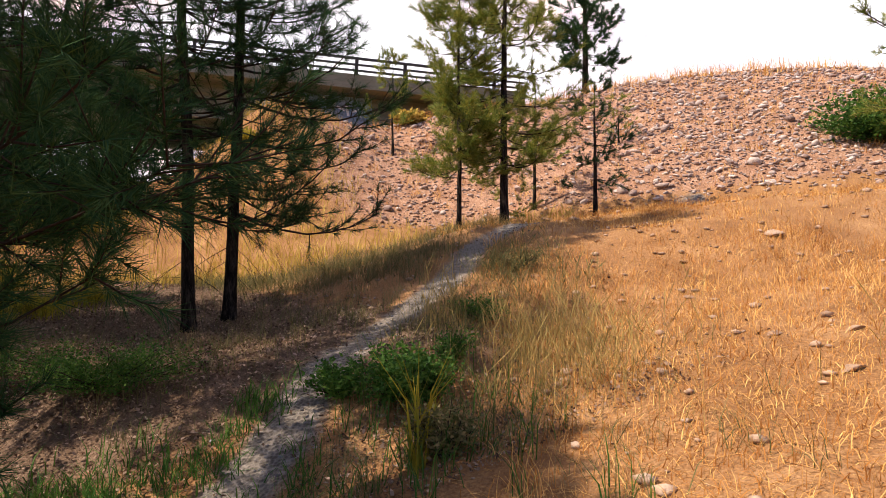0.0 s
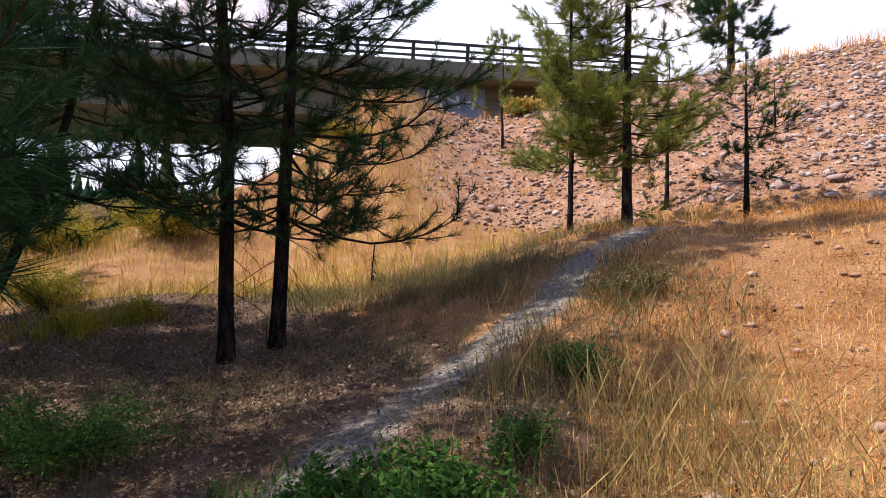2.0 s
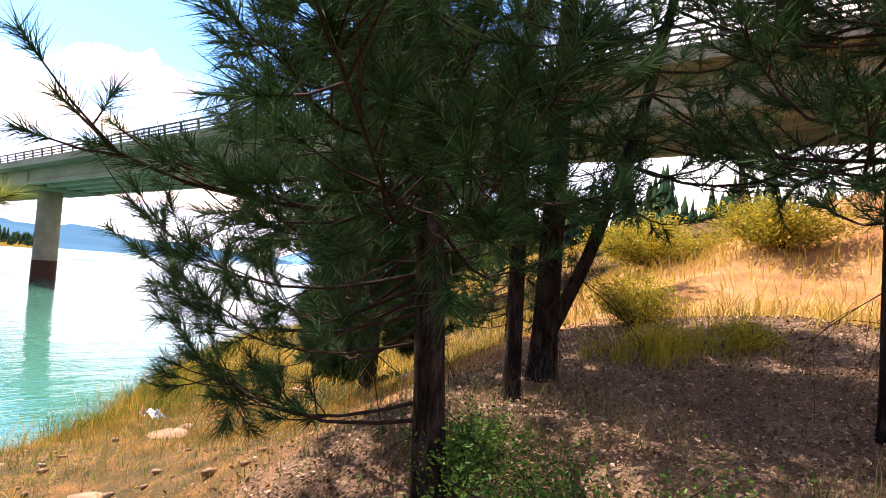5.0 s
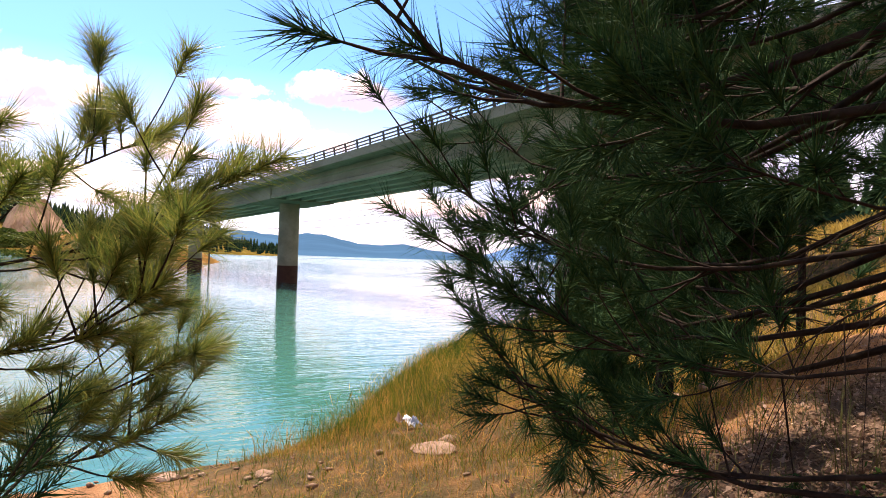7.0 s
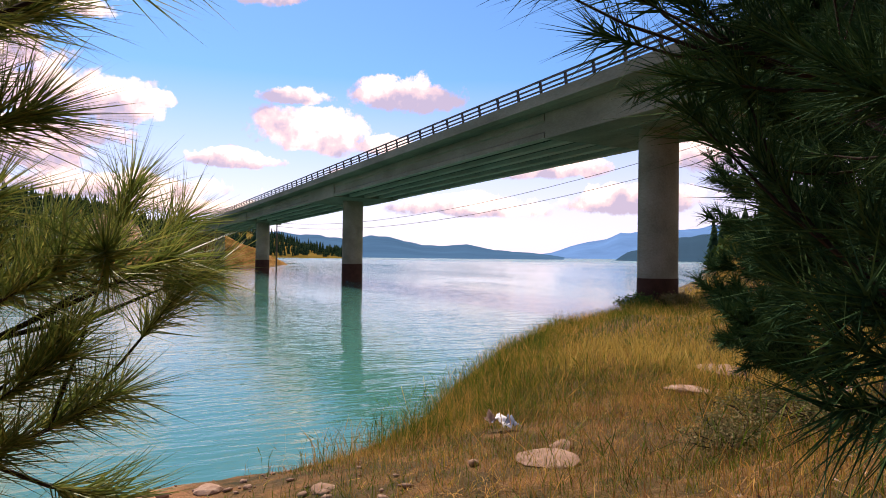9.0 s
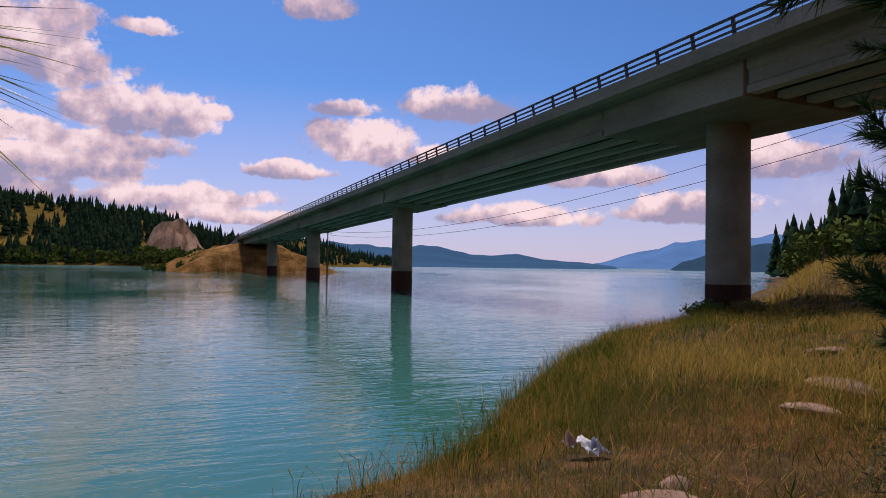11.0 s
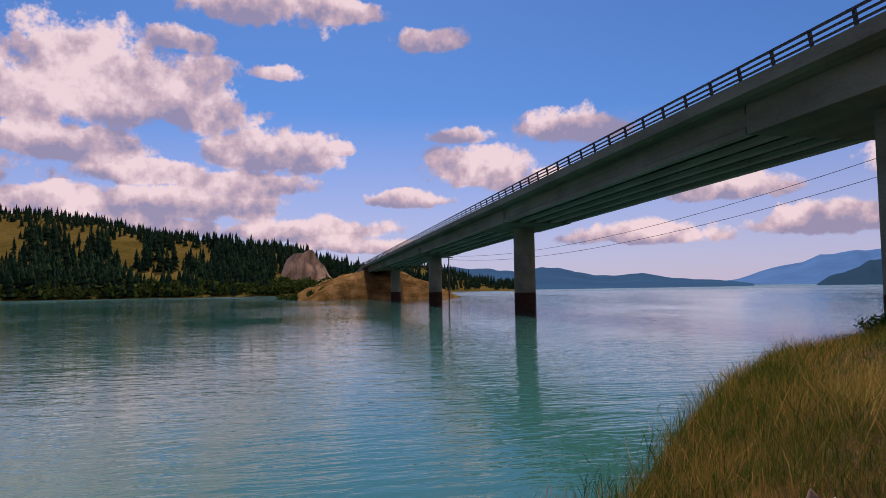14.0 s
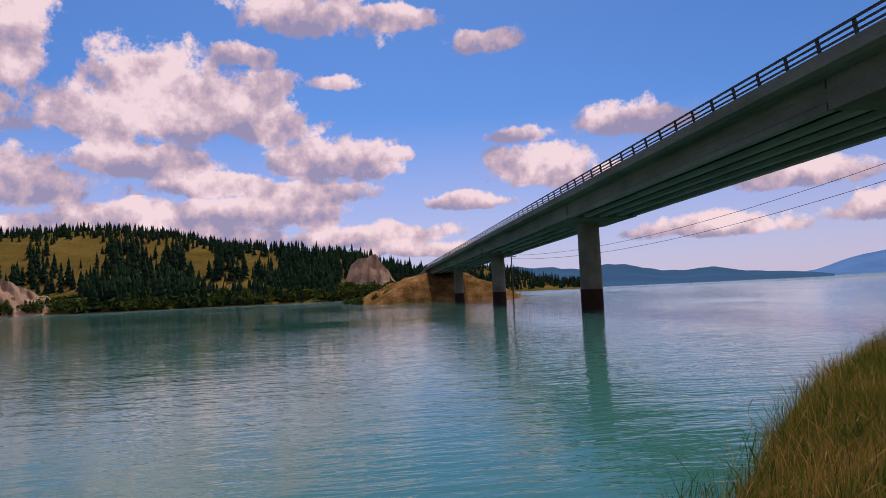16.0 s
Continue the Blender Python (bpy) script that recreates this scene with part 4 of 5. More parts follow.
    for li, line in enumerate(lines):
        h = first if li == 0 else line[0, 2] + 0.6
        while h < height * 0.985 and h < line[-1, 2]:
            u = h / height
            start = np.array([np.interp(h, line[:, 2], line[:, k]) for k in range(3)])
            for _ in range(int(rng.integers(2, 5)) if h > live else int(rng.integers(1, 4))):
                a = rng.uniform(0, 2 * np.pi)
                if aim and rng.uniform() < aim[1]:
                    a = math.radians(aim[0]) + rng.normal(0, 0.6)
                full = min(1.0, 0.55 + (h - first) * 0.35) if h < live + 1 else 1.0
                ln = reach * full * (1 - u) ** 0.6 * rng.uniform(0.5, 1.12) + 0.12
                rise = -0.2 + 0.55 * u + rng.normal(0, 0.12)
                alive = h > live and rng.uniform() < 0.92
                grow(start, a, rise, ln if alive else ln * rng.uniform(0.3, 0.7), alive)
            h += step * rng.uniform(0.6, 1.4)
    for (ex, ey, ez), below in boughs:
        dx, dy, dz = ex - x, ey - y, ez - z0
        ln = math.hypot(dx, dy)
        h0 = dz - below
        start = np.array([np.interp(h0, axis_[:, 2], axis_[:, k]) for k in range(3)])
        grow(start, math.atan2(dy - start[1], dx - start[0]), below / ln - curl + 0.07, ln, True, twigs, 0.3)
    for name, group_ in (("branch", limbs), ("dead_branch", bare)):
        if split and len(group_) < 300:
            for v, f in group_:
                part(name, mesh_of(name, v, f, True), TWIG, tree)
        elif group_:
            v, f = joined(group_)
            part(name, mesh_of(name, v, f, True), TWIG, tree)["kind"] = "stuff"
    v, f = needles(np.array(tips), np.array(dirs), count, length, width, rng)
    part("needles", mesh_of("needles", v, f), mat, tree)["kind"] = "stuff"
    return tree


DARK = "dark pine with long green needles and bare lower twigs"
# the nine limbs above z 6 stay out of view, added to shade the trail
T_LIMBS = [((-3.45, 7.45, 2.65), 0.25), ((-1.2, 6.1, 6.3), 0.3), ((-0.6, 6.4, 6.6), 0.3), ((-1.8, 5.9, 6.9), 0.3), ((-0.9, 5.9, 7.4), 0.3), ((-0.3, 6.8, 6.8), 0.3), ((-1.5, 6.4, 7.8), 0.3), ((-0.7, 6.6, 8.2), 0.3), ((-1.2, 7.0, 7.2), 0.3), ((0.0, 7.2, 6.2), 0.3), ((-1.95, 6.9, 3.5), 0.3), ((-0.93, 6.26, 4.19), 0.2), ((-0.55, 6.1, 3.72), 0.15), ((-3.3, 7.4, 3.35), 0.2),
           ((-3.55, 7.75, 3.05), 0.1), ((-3.6, 7.9, 3.7), 0.1), ((-2.9, 7.5, 2.9), 0.1), ((-3.9, 8.2, 3.1), 0.0), ((-2.5, 7.3, 4.6), 0.2), ((-3.4, 7.7, 4.5), 0.2), ((-3.8, 8.8, 3.4), 0.1), ((-0.5, 6.5, 4.1), 0.2), ((-0.4, 6.9, 4.6), 0.2), ((-0.65, 6.6, 3.55), 0.1), ((-0.2, 7.1, 3.9), 0.1),
           ((-3.2, 8.9, 3.9), 0.1), ((-3.5, 8.1, 4.4), 0.2), ((-3.3, 7.6, 2.5), 0.0),
           ((-4.0, 8.9, 3.3), 0.1), ((-4.1, 8.5, 3.8), 0.1), ((-3.8, 9.2, 3.2), 0.1), ((-4.2, 9.0, 2.9), 0.0), ((-4.0, 8.2, 4.4), 0.2)]
pine((-1.55, 7.8), 8.8, 0.088, 101, DARK, 0.5, 1.35, 1.8, 3, 90, 0.19, 0.0052, along=False, aim=(185, 0.35), step=0.19, lean=(-0.06, -0.05), dead=7, boughs=T_LIMBS)
pine((-2.3, 10.1), 9.0, 0.115, 102, "thick forked pine with sparse needles and dead twigs", 0.9, 1.5, 1.6, 3, 26, 0.17, 0.008, fork=(0.35, 0.5, 0.32, 0.55), step=0.18, dead=9)
pine((-2.15, 9.4), 7.6, 0.065, 103, "slender dark pine beside the forked one", 0.9, 1.5, 1.3, 3, 26, 0.17, 0.008, step=0.2, dead=9)
pine((-6.2, 12.0), 8.6, 0.085, 104, "dense dark pine near the shore grass", 0.35, 0.5, 1.3, 8, 60, 0.18, 0.0115, step=0.135)
pine((0.2, 10.05), 10.5, 0.088, 105, "tall dark pine, one of a close pair", 0.7, 1.6, 2.0, 4, 40, 0.17, 0.0068, group="pair of pines", lean=(-0.045, 0.0), step=0.17, dead=6)
pine((0.7, 10.3), 10.5, 0.088, 106, "tall dark pine leaning slightly, one of a close pair", 0.7, 1.5, 2.2, 4, 40, 0.17, 0.0068, group="pair of pines", lean=(0.01, 0.0), step=0.17, aim=(-15, 0.3), dead=6)
pine((5.8, 12.3), 6.9, 0.085, 107, "sunlit yellow-green pine at the foot of the stony slope", 0.9, 1.2, 1.8, 5, 44, 0.16, 0.008, NEEDLE_SUNNY, step=0.15)
pine((4.98, 12.6), 5.5, 0.05, 108, "slender sunlit young pine", 0.8, 1.0, 1.4, 5, 40, 0.15, 0.008, NEEDLE_SUNNY, step=0.15)
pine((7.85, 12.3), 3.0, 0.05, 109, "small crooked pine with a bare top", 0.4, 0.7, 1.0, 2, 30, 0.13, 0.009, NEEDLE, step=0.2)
pine((7.6, 14.4), 3.2, 0.045, 110, "small green pine on the stony slope", 0.5, 0.7, 1.0, 3, 30, 0.13, 0.01, NEEDLE_SUNNY)
pine((6.5, 13.7), 2.5, 0.035, 111, "little bushy pine on the stony slope", 0.3, 0.5, 0.9, 3, 30, 0.12, 0.01, NEEDLE_SUNNY)
pine((5.7, 19.6), 3.2, 0.04, 112, "small yellow-green pine below the bridge end", 0.9, 1.1, 1.1, 4, 30, 0.13, 0.011, NEEDLE_SUNNY)
pine((13.6, 21.5), 6.8, 0.13, 113, "big dark green pine behind the bank", 1.0, 1.3, 2.0, 6, 34, 0.2, 0.022, NEEDLE, step=0.2, split=False)
pine((13.0, 8.0), 7.0, 0.09, 114, "sunlit pine at the edge of the dry slope", 0.8, 1.1, 2.7, 4, 36, 0.17, 0.009, NEEDLE_SUNNY, step=0.2)
# limbs from (-0.8, 3.6, 4.0) on are unseen, added to shade the ground
P_LIMBS = [((0.32, 4.3, 3.8), 0.25), ((0.42, 4.1, 3.6), 0.2), ((0.1, 4.5, 4.1), 0.25), ((0.2, 3.95, 3.45), 0.2), ((-0.5, 4.4, 3.2), 0.15), ((-0.4, 4.0, 3.9), 0.2), ((-0.2, 3.9, 3.0), 0.1), ((-0.8, 3.6, 4.0), 0.2), ((-1.2, 3.3, 4.8), 0.3), ((-0.9, 3.2, 3.6), 0.2), ((-1.0, 3.0, 4.3), 0.2),
           ((-2.6, 3.2, 4.8), 0.3), ((-2.2, 3.6, 4.4), 0.3), ((-2.9, 2.9, 5.1), 0.3), ((-1.8, 3.0, 4.7), 0.3), ((-2.4, 2.5, 5.3), 0.3), ((-1.9, 3.9, 5.0), 0.3), ((-2.9, 3.8, 5.4), 0.3), ((-3.2, 3.4, 5.0), 0.3), ((-2.0, 5.8, 5.3), 0.3), ((-1.6, 5.3, 5.2), 0.3), ((-2.4, 5.6, 5.8), 0.3)]
pine((-2.2, 5.0), 6.8, 0.10, 115, "leafy green pine close beside the path", 0.6, 0.8, 2.2, 5, 46, 0.19, 0.0055, aim=(-20, 0.3), step=0.15, north=6.2, boughs=P_LIMBS)
pine((-4.9, 10.6), 8.0, 0.08, 119, "dark pine standing close behind the big one", 0.9, 1.1, 1.45, 7, 56, 0.18, 0.0115, step=0.15)
B_LIMBS = [((-4.29, 6.24, 2.25), -0.15), ((-4.27, 6.36, 2.55), 0.0), ((-4.15, 6.2, 3.25), 0.2), ((-4.5, 6.1, 2.85), 0.1), ((-4.5, 6.1, 3.6), 0.2)]
pine((-4.2, 4.2), 9.2, 0.11, 116, "green pine with long needle tufts beside the water", 0.5, 0.7, 1.7, 3, 230, 0.19, 0.004, NEEDLE_LIT, along=False, aim=(-60, 0.4), step=0.19, boughs=B_LIMBS, twigs=15, north=5.3)
pine((-6.8, 16.4), 6.5, 0.08, 117, "dark pine by the lake near the bridge", 0.4, 0.8, 1.8, 4, 34, 0.17, 0.011)
pine((10.8, 15.6), 1.3, 0.025, 118, "tiny yellow-green pine among the stones", 0.15, 0.2, 0.5, 3, 26, 0.10, 0.009, NEEDLE_SUNNY)


# ---------- shrubs ----------
def shrub(at, size, tall, seed, label, mat=LEAF, stems=16, leaves=60, leaf=0.035, name="shrub"):
    """A leafy shrub: thin stems from one root, each with small leaves."""
    rng = np.random.default_rng(seed)
    x, y = at
    z0 = float(land(x, y)) - 0.03
    bush = thing(name, label, "shrub", (x, y, z0))
    wood, P, D = [], [], []
    for _ in range(stems):
        a, out = rng.uniform(0, 6.28), rng.uniform(0.25, 1.0) * size
        h = tall * rng.uniform(0.55, 1.05) * (1.1 - 0.45 * out / size)
        t = np.linspace(0, 1, 6)
        p = np.stack([np.cos(a) * out * t ** 0.8, np.sin(a) * out * t ** 0.8, h * t ** 0.85], -1) + rng.normal(0, 0.02, (6, 3)) * t[:, None]
        wood.append(tube(p, np.linspace(0.007, 0.002, 6), 4))
        q = rng.uniform(0.25, 1.0, leaves)
        i = np.minimum((q * 5).astype(int), 4)
        P.append(p[i] + (p[i + 1] - p[i]) * (q * 5 - i)[:, None] + rng.normal(0, 0.055 * (0.4 + size), (leaves, 3)))
    v, f = joined(wood)
    part("stem", mesh_of("stem", v, f), TWIG, bush)["kind"] = "stuff"
    P = np.concatenate(P)
    P[:, 2] = np.maximum(P[:, 2], 0.03)
    n = len(P)
    u = rng.normal(size=(n, 3))
    u[:, 2] = np.abs(u[:, 2]) * 0.6
    u /= np.linalg.norm(u, axis=1)[:, None]
    s = np.cross(u, rng.normal(size=(n, 3)))
    s /= np.linalg.norm(s, axis=1)[:, None]
    L = (leaf * rng.uniform(0.6, 1.4, n))[:, None]
    V = np.stack([P, P + u * L + s * L * 0.5, P + u * L * 2.1, P + u * L - s * L * 0.5], 1).reshape(-1, 3)
    ob = part("leaves", mesh_of("leaves", V, np.arange(4 * n).reshape(-1, 4)), mat, bush)
    ob["kind"] = "stuff"
    return bush


shrub((1.7, 5.65), 0.42, 0.4, 201, "low dark green leafy shrub beside the trail", LEAF, 34, 190, 0.019)
shrub((1.3, 6.0), 0.26, 0.32, 202, "small green bush beside the gravel trail", LEAF, 18, 130, 0.018)
shrub((-0.5, 7.5), 1.0, 0.42, 203, "low spreading green shrub under the pines", LEAF, 46, 260, 0.0125)
shrub((-1.6, 8.1), 0.5, 0.32, 204, "low green ground shrub near the pine trunk", LEAF, 26, 190, 0.0125)
shrub((3.0, 7.2), 0.34, 0.3, 205, "small dark green shrub in the dry grass", LEAF, 18, 90, 0.016)
shrub((4.2, 8.6), 0.5, 0.26, 206, "low grey-green shrub beside the trail bend", SHADE_GRASS, 26, 90, 0.014)
shrub((1.75, 4.9), 0.26, 0.4, 207, "yellow-green weed clump in the straw", SHADE_GRASS, 22, 110, 0.016)
shrub((15.3, 11.5), 1.7, 1.3, 208, "dense bright green juniper at the slope foot", LEAF, 60, 160, 0.05, "juniper_bush")
shrub((-1.75, 11.5), 0.4, 0.26, 209, "light green weeds behind the pines", LEAF_YELLOW, 26, 110, 0.014)
shrub((-2.7, 13.0), 0.7, 0.7, 210, "yellow-green bush behind the forked pine", LEAF_YELLOW, 34, 230, 0.018)
shrub((-2.5, 19.5), 1.6, 1.1, 211, "tall yellowing bush below the bridge", LEAF_YELLOW, 60, 220, 0.034)
shrub((-5.5, 20.5), 1.8, 1.3, 212, "yellow-leaved bush near the bridge", LEAF_YELLOW, 60, 220, 0.034)
shrub((1.6, 20.2), 0.8, 0.45, 213, "yellow-green brush on the end slope", LEAF_YELLOW, 40, 170, 0.03)
shrub((6.9, 21.8), 0.7, 0.4, 214, "golden brush under the bridge edge", FIELD, 36, 80, 0.06)
shrub((-5.1, 10.4), 0.6, 0.28, 215, "dark green weeds among the bank grass", SHADE_GRASS, 30, 130, 0.012)
shrub((-6.2, 11.2), 0.5, 0.3, 216, "grey-green weed patch on the bank", SHADE_GRASS, 26, 120, 0.014)
shrub((2.25, 6.0), 0.22, 0.3, 217, "bright green leafy weeds beside the trail", LEAF, 16, 110, 0.013)
shrub((3.1, 2.25), 0.14, 0.2, 218, "small yellow-green weed in the straw", LEAF_YELLOW, 12, 30, 0.016)
shrub((-1.15, 11.9), 0.4, 0.3, 219, "small green weeds behind the pines", LEAF_YELLOW, 22, 110, 0.015)
shrub((-5.75, 10.2), 0.5, 0.26, 220, "dark green weed patch in the bank grass", SHADE_GRASS, 30, 130, 0.012)
shrub((-23.4, 26.4), 1.0, 0.8, 221, "dark weeds around the foot of the pier", LEAF, 36, 90, 0.05)
shrub((-22.6, 27.8), 0.9, 0.7, 222, "reddish weeds beside the pier", SHADE_GRASS, 30, 80, 0.05)


# ---------- grass, leaves and stones ----------
def scatter(n, x0, x1, y0, y1, keep, seed):
    rng = np.random.default_rng(seed)
    x, y = rng.uniform(x0, x1, n), rng.uniform(y0, y1, n)
    ok = rng.uniform(size=n) < keep(x, y)
    return x[ok], y[ok], rng


def grass(name, label, mat, n, x0, x1, y0, y1, keep, height, width, lay, seed, per=1, clump=0.0, heads=False, scale=None):
    """Blades of grass in one mesh; lay: how far they lean over; clump: blades grow in tufts of that radius."""
    x, y, rng = scatter(n, x0, x1, y0, y1, keep, seed)
    if per > 1:
        x, y = np.repeat(x, per), np.repeat(y, per)
        x, y = x + rng.normal(0, clump, len(x)), y + rng.normal(0, clump, len(y))
        tall = np.repeat(rng.uniform(0.6, 1.25, len(x) // per), per)
    else:
        tall = np.ones(len(x))
    z = land(x, y)
    k = len(x)
    h = height * tall * rng.uniform(0.45, 1.25, k)
    if scale:
        h = h * scale(x, y)
    a, t = rng.uniform(0, 2 * np.pi, k), np.abs(rng.normal(0, lay, k))
    t = np.minimum(t, 1.5)
    d = np.stack([np.cos(a) * np.sin(t), np.sin(a) * np.sin(t), np.cos(t)], -1)
    b = rng.uniform(0, 2 * np.pi, k)
    s = np.stack([np.cos(b), np.sin(b), 0 * b], -1) * (width * rng.uniform(0.7, 1.3, k))[:, None]
    p = np.stack([x, y, z - 0.01 + 0.012 * (t > 1.1)], -1)
    mid = p + d * (h * 0.55)[:, None]
    tip = p + (d + np.stack([np.cos(a), np.sin(a), -0.3 + 0 * a], -1) * (0.15 + 0.35 * np.minimum(t, 1))[:, None]) * h[:, None]
    tip[:, 2] = np.maximum(tip[:, 2], z + 0.006)
    if heads:
        V = np.stack([p - s, p + s, mid + s * 0.8, tip + s * 2.4 - (tip - mid) * 0.28, tip, tip - s * 2.4 - (tip - mid) * 0.28, mid - s * 0.8], 1).reshape(-1, 3)
        i = np.arange(k)[:, None] * 7
        f = np.concatenate([i + [[0, 1, 2]], i + [[0, 2, 6]], i + [[6, 2, 3]], i + [[6, 3, 5]], i + [[5, 3, 4]]])
    else:
        V = np.stack([p - s, p + s, mid + s * 0.75, tip, mid - s * 0.75], 1).reshape(-1, 3)
        i = np.arange(k)[:, None] * 5
        f = np.concatenate([i + [[0, 1, 2]], i + [[0, 2, 4]], i + [[4, 2, 3]]])
    return tagged(part(name, mesh_of(name, V, f), mat), label, "grass", kind="stuff")


def off_trail(x, y, w=0.42):
    return 1 - np.exp(-(to_line(x, y, TRAIL)[0] / w) ** 2)


def shore_s(x, y):
    d, s = to_line(x, y, SHORE)
    return d * s


def slope_up(x, y):
    return (x - 7.2) * 0.49 + (y - 13.9) * 0.87


def on_dry(x, y):
    patch = 0.35 + 0.65 * ease(waves(x, y, 61, 1.4, 3), -0.5, 0.6)
    return patch * off_trail(x, y) * ease(x - 0.35 * (y - 4), 1.3, 2.7) * (1 - 0.9 * ease(slope_up(x, y), 0.2, 1.4))


def under_pines(x, y):
    return off_trail(x, y) * ease(y, 2.8, 4.4) * (1 - ease(x + 0.35 * (y - 8), 1.4, 3.2)) * ease(x, -4.8, -2.6) * ease(x, -4.8, -2.6) * (1 - ease(y, 13, 15.5))


def beside_trail(x, y):
    left = (y - 6.9) - 1.087 * (x - 1.6)
    return off_trail(x, y) * ease(left, 0.1, 0.7) * ease(x + 0.35 * (y - 8), 1.2, 2.6) * (0.2 + 0.8 * ease(waves(x, y, 68, 1.6, 3), -0.3, 0.4))


def on_bank(x, y):
    s = shore_s(x, y)
    heap = 1 - 0.93 * np.exp(-((x + 8.2) ** 2 + (y - 9.82) ** 2) / 0.14)
    return heap * ease(s, -0.1, 0.2) * ease(y, 7.6, 9.6) * (1 - ease(x + 0.45 * (y - 9), -4.4, -2.4)) * (0.5 + 0.5 * ease(waves(x, y, 62, 0.9, 3), -0.6, 0.3))


def shore_scale(x, y):
    return (1.25 - 0.55 * ease(shore_s(x, y), 1.2, 3.5)) * (0.5 + 0.5 * ease(shore_s(x, y), -0.1, 0.5)) * (0.6 + 0.55 * ease(waves(x, y, 66, 1.1, 3), -0.5, 0.6))


def on_field(x, y):
    return ease(y, 12.0, 14.0) * (1 - ease(slope_up(x, y), 0.0, 0.8) * ease(x, 3, 5)) * (1 - ease(y, 25, 30)) * ease(shore_s(x, y), 1, 2.5) * (0.25 + 0.75 * ease(waves(x, y, 67, 0.8, 3), -0.3, 0.4))


def on_beach(x, y):
    return ease(shore_s(x, y), 0.6, 2.0) * (1 - ease(y, 7.5, 9.5)) * (1 - ease(x, -3.5, -1.5)) * (0.25 + 0.75 * ease(waves(x, y, 63, 1.2, 3), -0.2, 0.6))


grass("straw", "matted dry golden grass on the slope", STRAW, 170000, 0.5, 19, -0.5, 15, lambda x, y: on_dry(x, y) * (1 - 0.7 * ease(x, 7, 12)), 0.15, 0.003, 1.4, 301)
grass("straw_mat", "short matted straw lying on the slope", STRAW, 42000, 1.0, 8.0, 0.5, 8.0, lambda x, y: off_trail(x, y) * ease(x - 0.35 * (y - 4), 1.3, 2.7), 0.11, 0.0026, 1.5, 318)
grass("straw_tufts", "upright tufts of dry golden grass", STRAW, 4600, 1.0, 19, 0.5, 15.5, lambda x, y: on_dry(x, y) * ease(waves(x, y, 64, 1.7, 3), -0.1, 0.6), 0.26, 0.0026, 0.6, 302, 20, 0.08)
grass("tall_stalks", "tall thin dry grass stalks beside the trail", STALK, 1600, 1.2, 5.2, 3.0, 9.5, lambda x, y: off_trail(x, y, 0.5) * np.exp(-((x - 2.95) ** 2 / 0.38 + (y - 5.9) ** 2 / 1.3)) * ease(to_line(x, y, WALKWAY)[0], 0.8, 1.3), 0.58, 0.0014, 0.16, 303, 8, 0.07, True)
grass("bend_grass", "dark green and straw tufts at the trail bend", SHADE_GRASS, 230, 3.0, 5.4, 7.4, 9.8, lambda x, y: off_trail(x, y, 0.3) * np.exp(-((x - 4.1) ** 2 / 0.5 + (y - 8.4) ** 2 / 0.6)), 0.36, 0.0022, 0.3, 326, 10, 0.08, True)
grass("spear_weed", "bright green upright weed blades beside the trail", LEAF_YELLOW, 40, 1.2, 2.0, 4.5, 5.3, lambda x, y: np.exp(-((x - 1.55) ** 2 + (y - 4.88) ** 2) / 0.012), 0.66, 0.006, 0.16, 313, 12, 0.03)
grass("green_weed", "low green weed blades in the dry grass", LEAF, 260, 0.8, 3.4, 2.9, 6.0, lambda x, y: off_trail(x, y, 0.4) * np.exp(-((x - 1.8) ** 2 / 0.4 + (y - 5.4) ** 2 / 1.2)), 0.34, 0.0045, 0.35, 314, 9, 0.06)
grass("weed_blades", "light green grass clump behind the forked pine", LEAF_YELLOW, 260, -2.8, -0.6, 10.6, 12.6, lambda x, y: np.exp(-((x + 1.7) ** 2 / 0.3 + (y - 11.4) ** 2 / 0.3)), 0.4, 0.0045, 0.35, 324, 10, 0.07)
grass("crest_grass", "dry grass tufts along the top of the stony bank", STRAW, 3600, 3, 26, 13, 28, lambda x, y: ease(slope_up(x, y), 6.0, 8.0) * 0.9, 0.45, 0.007, 0.3, 304, 8, 0.09)
grass("shade_weeds", "low dark green weeds in the shade beside the trail", LEAF, 1500, -1.4, 1.0, 2.4, 6.4, lambda x, y: off_trail(x, y, 0.3) * (0.2 + 0.8 * ease(waves(x, y, 77, 1.3, 3), -0.1, 0.4)), 0.2, 0.005, 0.6, 325, 9, 0.07)
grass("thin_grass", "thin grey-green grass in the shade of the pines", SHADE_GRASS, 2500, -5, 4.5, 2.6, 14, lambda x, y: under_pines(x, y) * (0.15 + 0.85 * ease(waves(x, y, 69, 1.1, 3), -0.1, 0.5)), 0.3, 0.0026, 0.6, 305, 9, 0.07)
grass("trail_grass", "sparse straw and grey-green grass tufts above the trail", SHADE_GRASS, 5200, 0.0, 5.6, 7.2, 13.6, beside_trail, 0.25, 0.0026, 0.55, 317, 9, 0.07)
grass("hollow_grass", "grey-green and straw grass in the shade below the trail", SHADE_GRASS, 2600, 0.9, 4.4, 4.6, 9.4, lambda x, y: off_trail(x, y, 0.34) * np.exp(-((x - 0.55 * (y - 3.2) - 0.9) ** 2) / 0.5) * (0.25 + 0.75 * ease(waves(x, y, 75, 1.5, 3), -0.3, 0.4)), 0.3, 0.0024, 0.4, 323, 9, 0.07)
grass("bank_grass", "dense green and golden grass on the lake bank", BANK, 150000, -15, -3, 7.5, 17, on_bank, 0.2, 0.0018, 0.5, 306, scale=shore_scale)
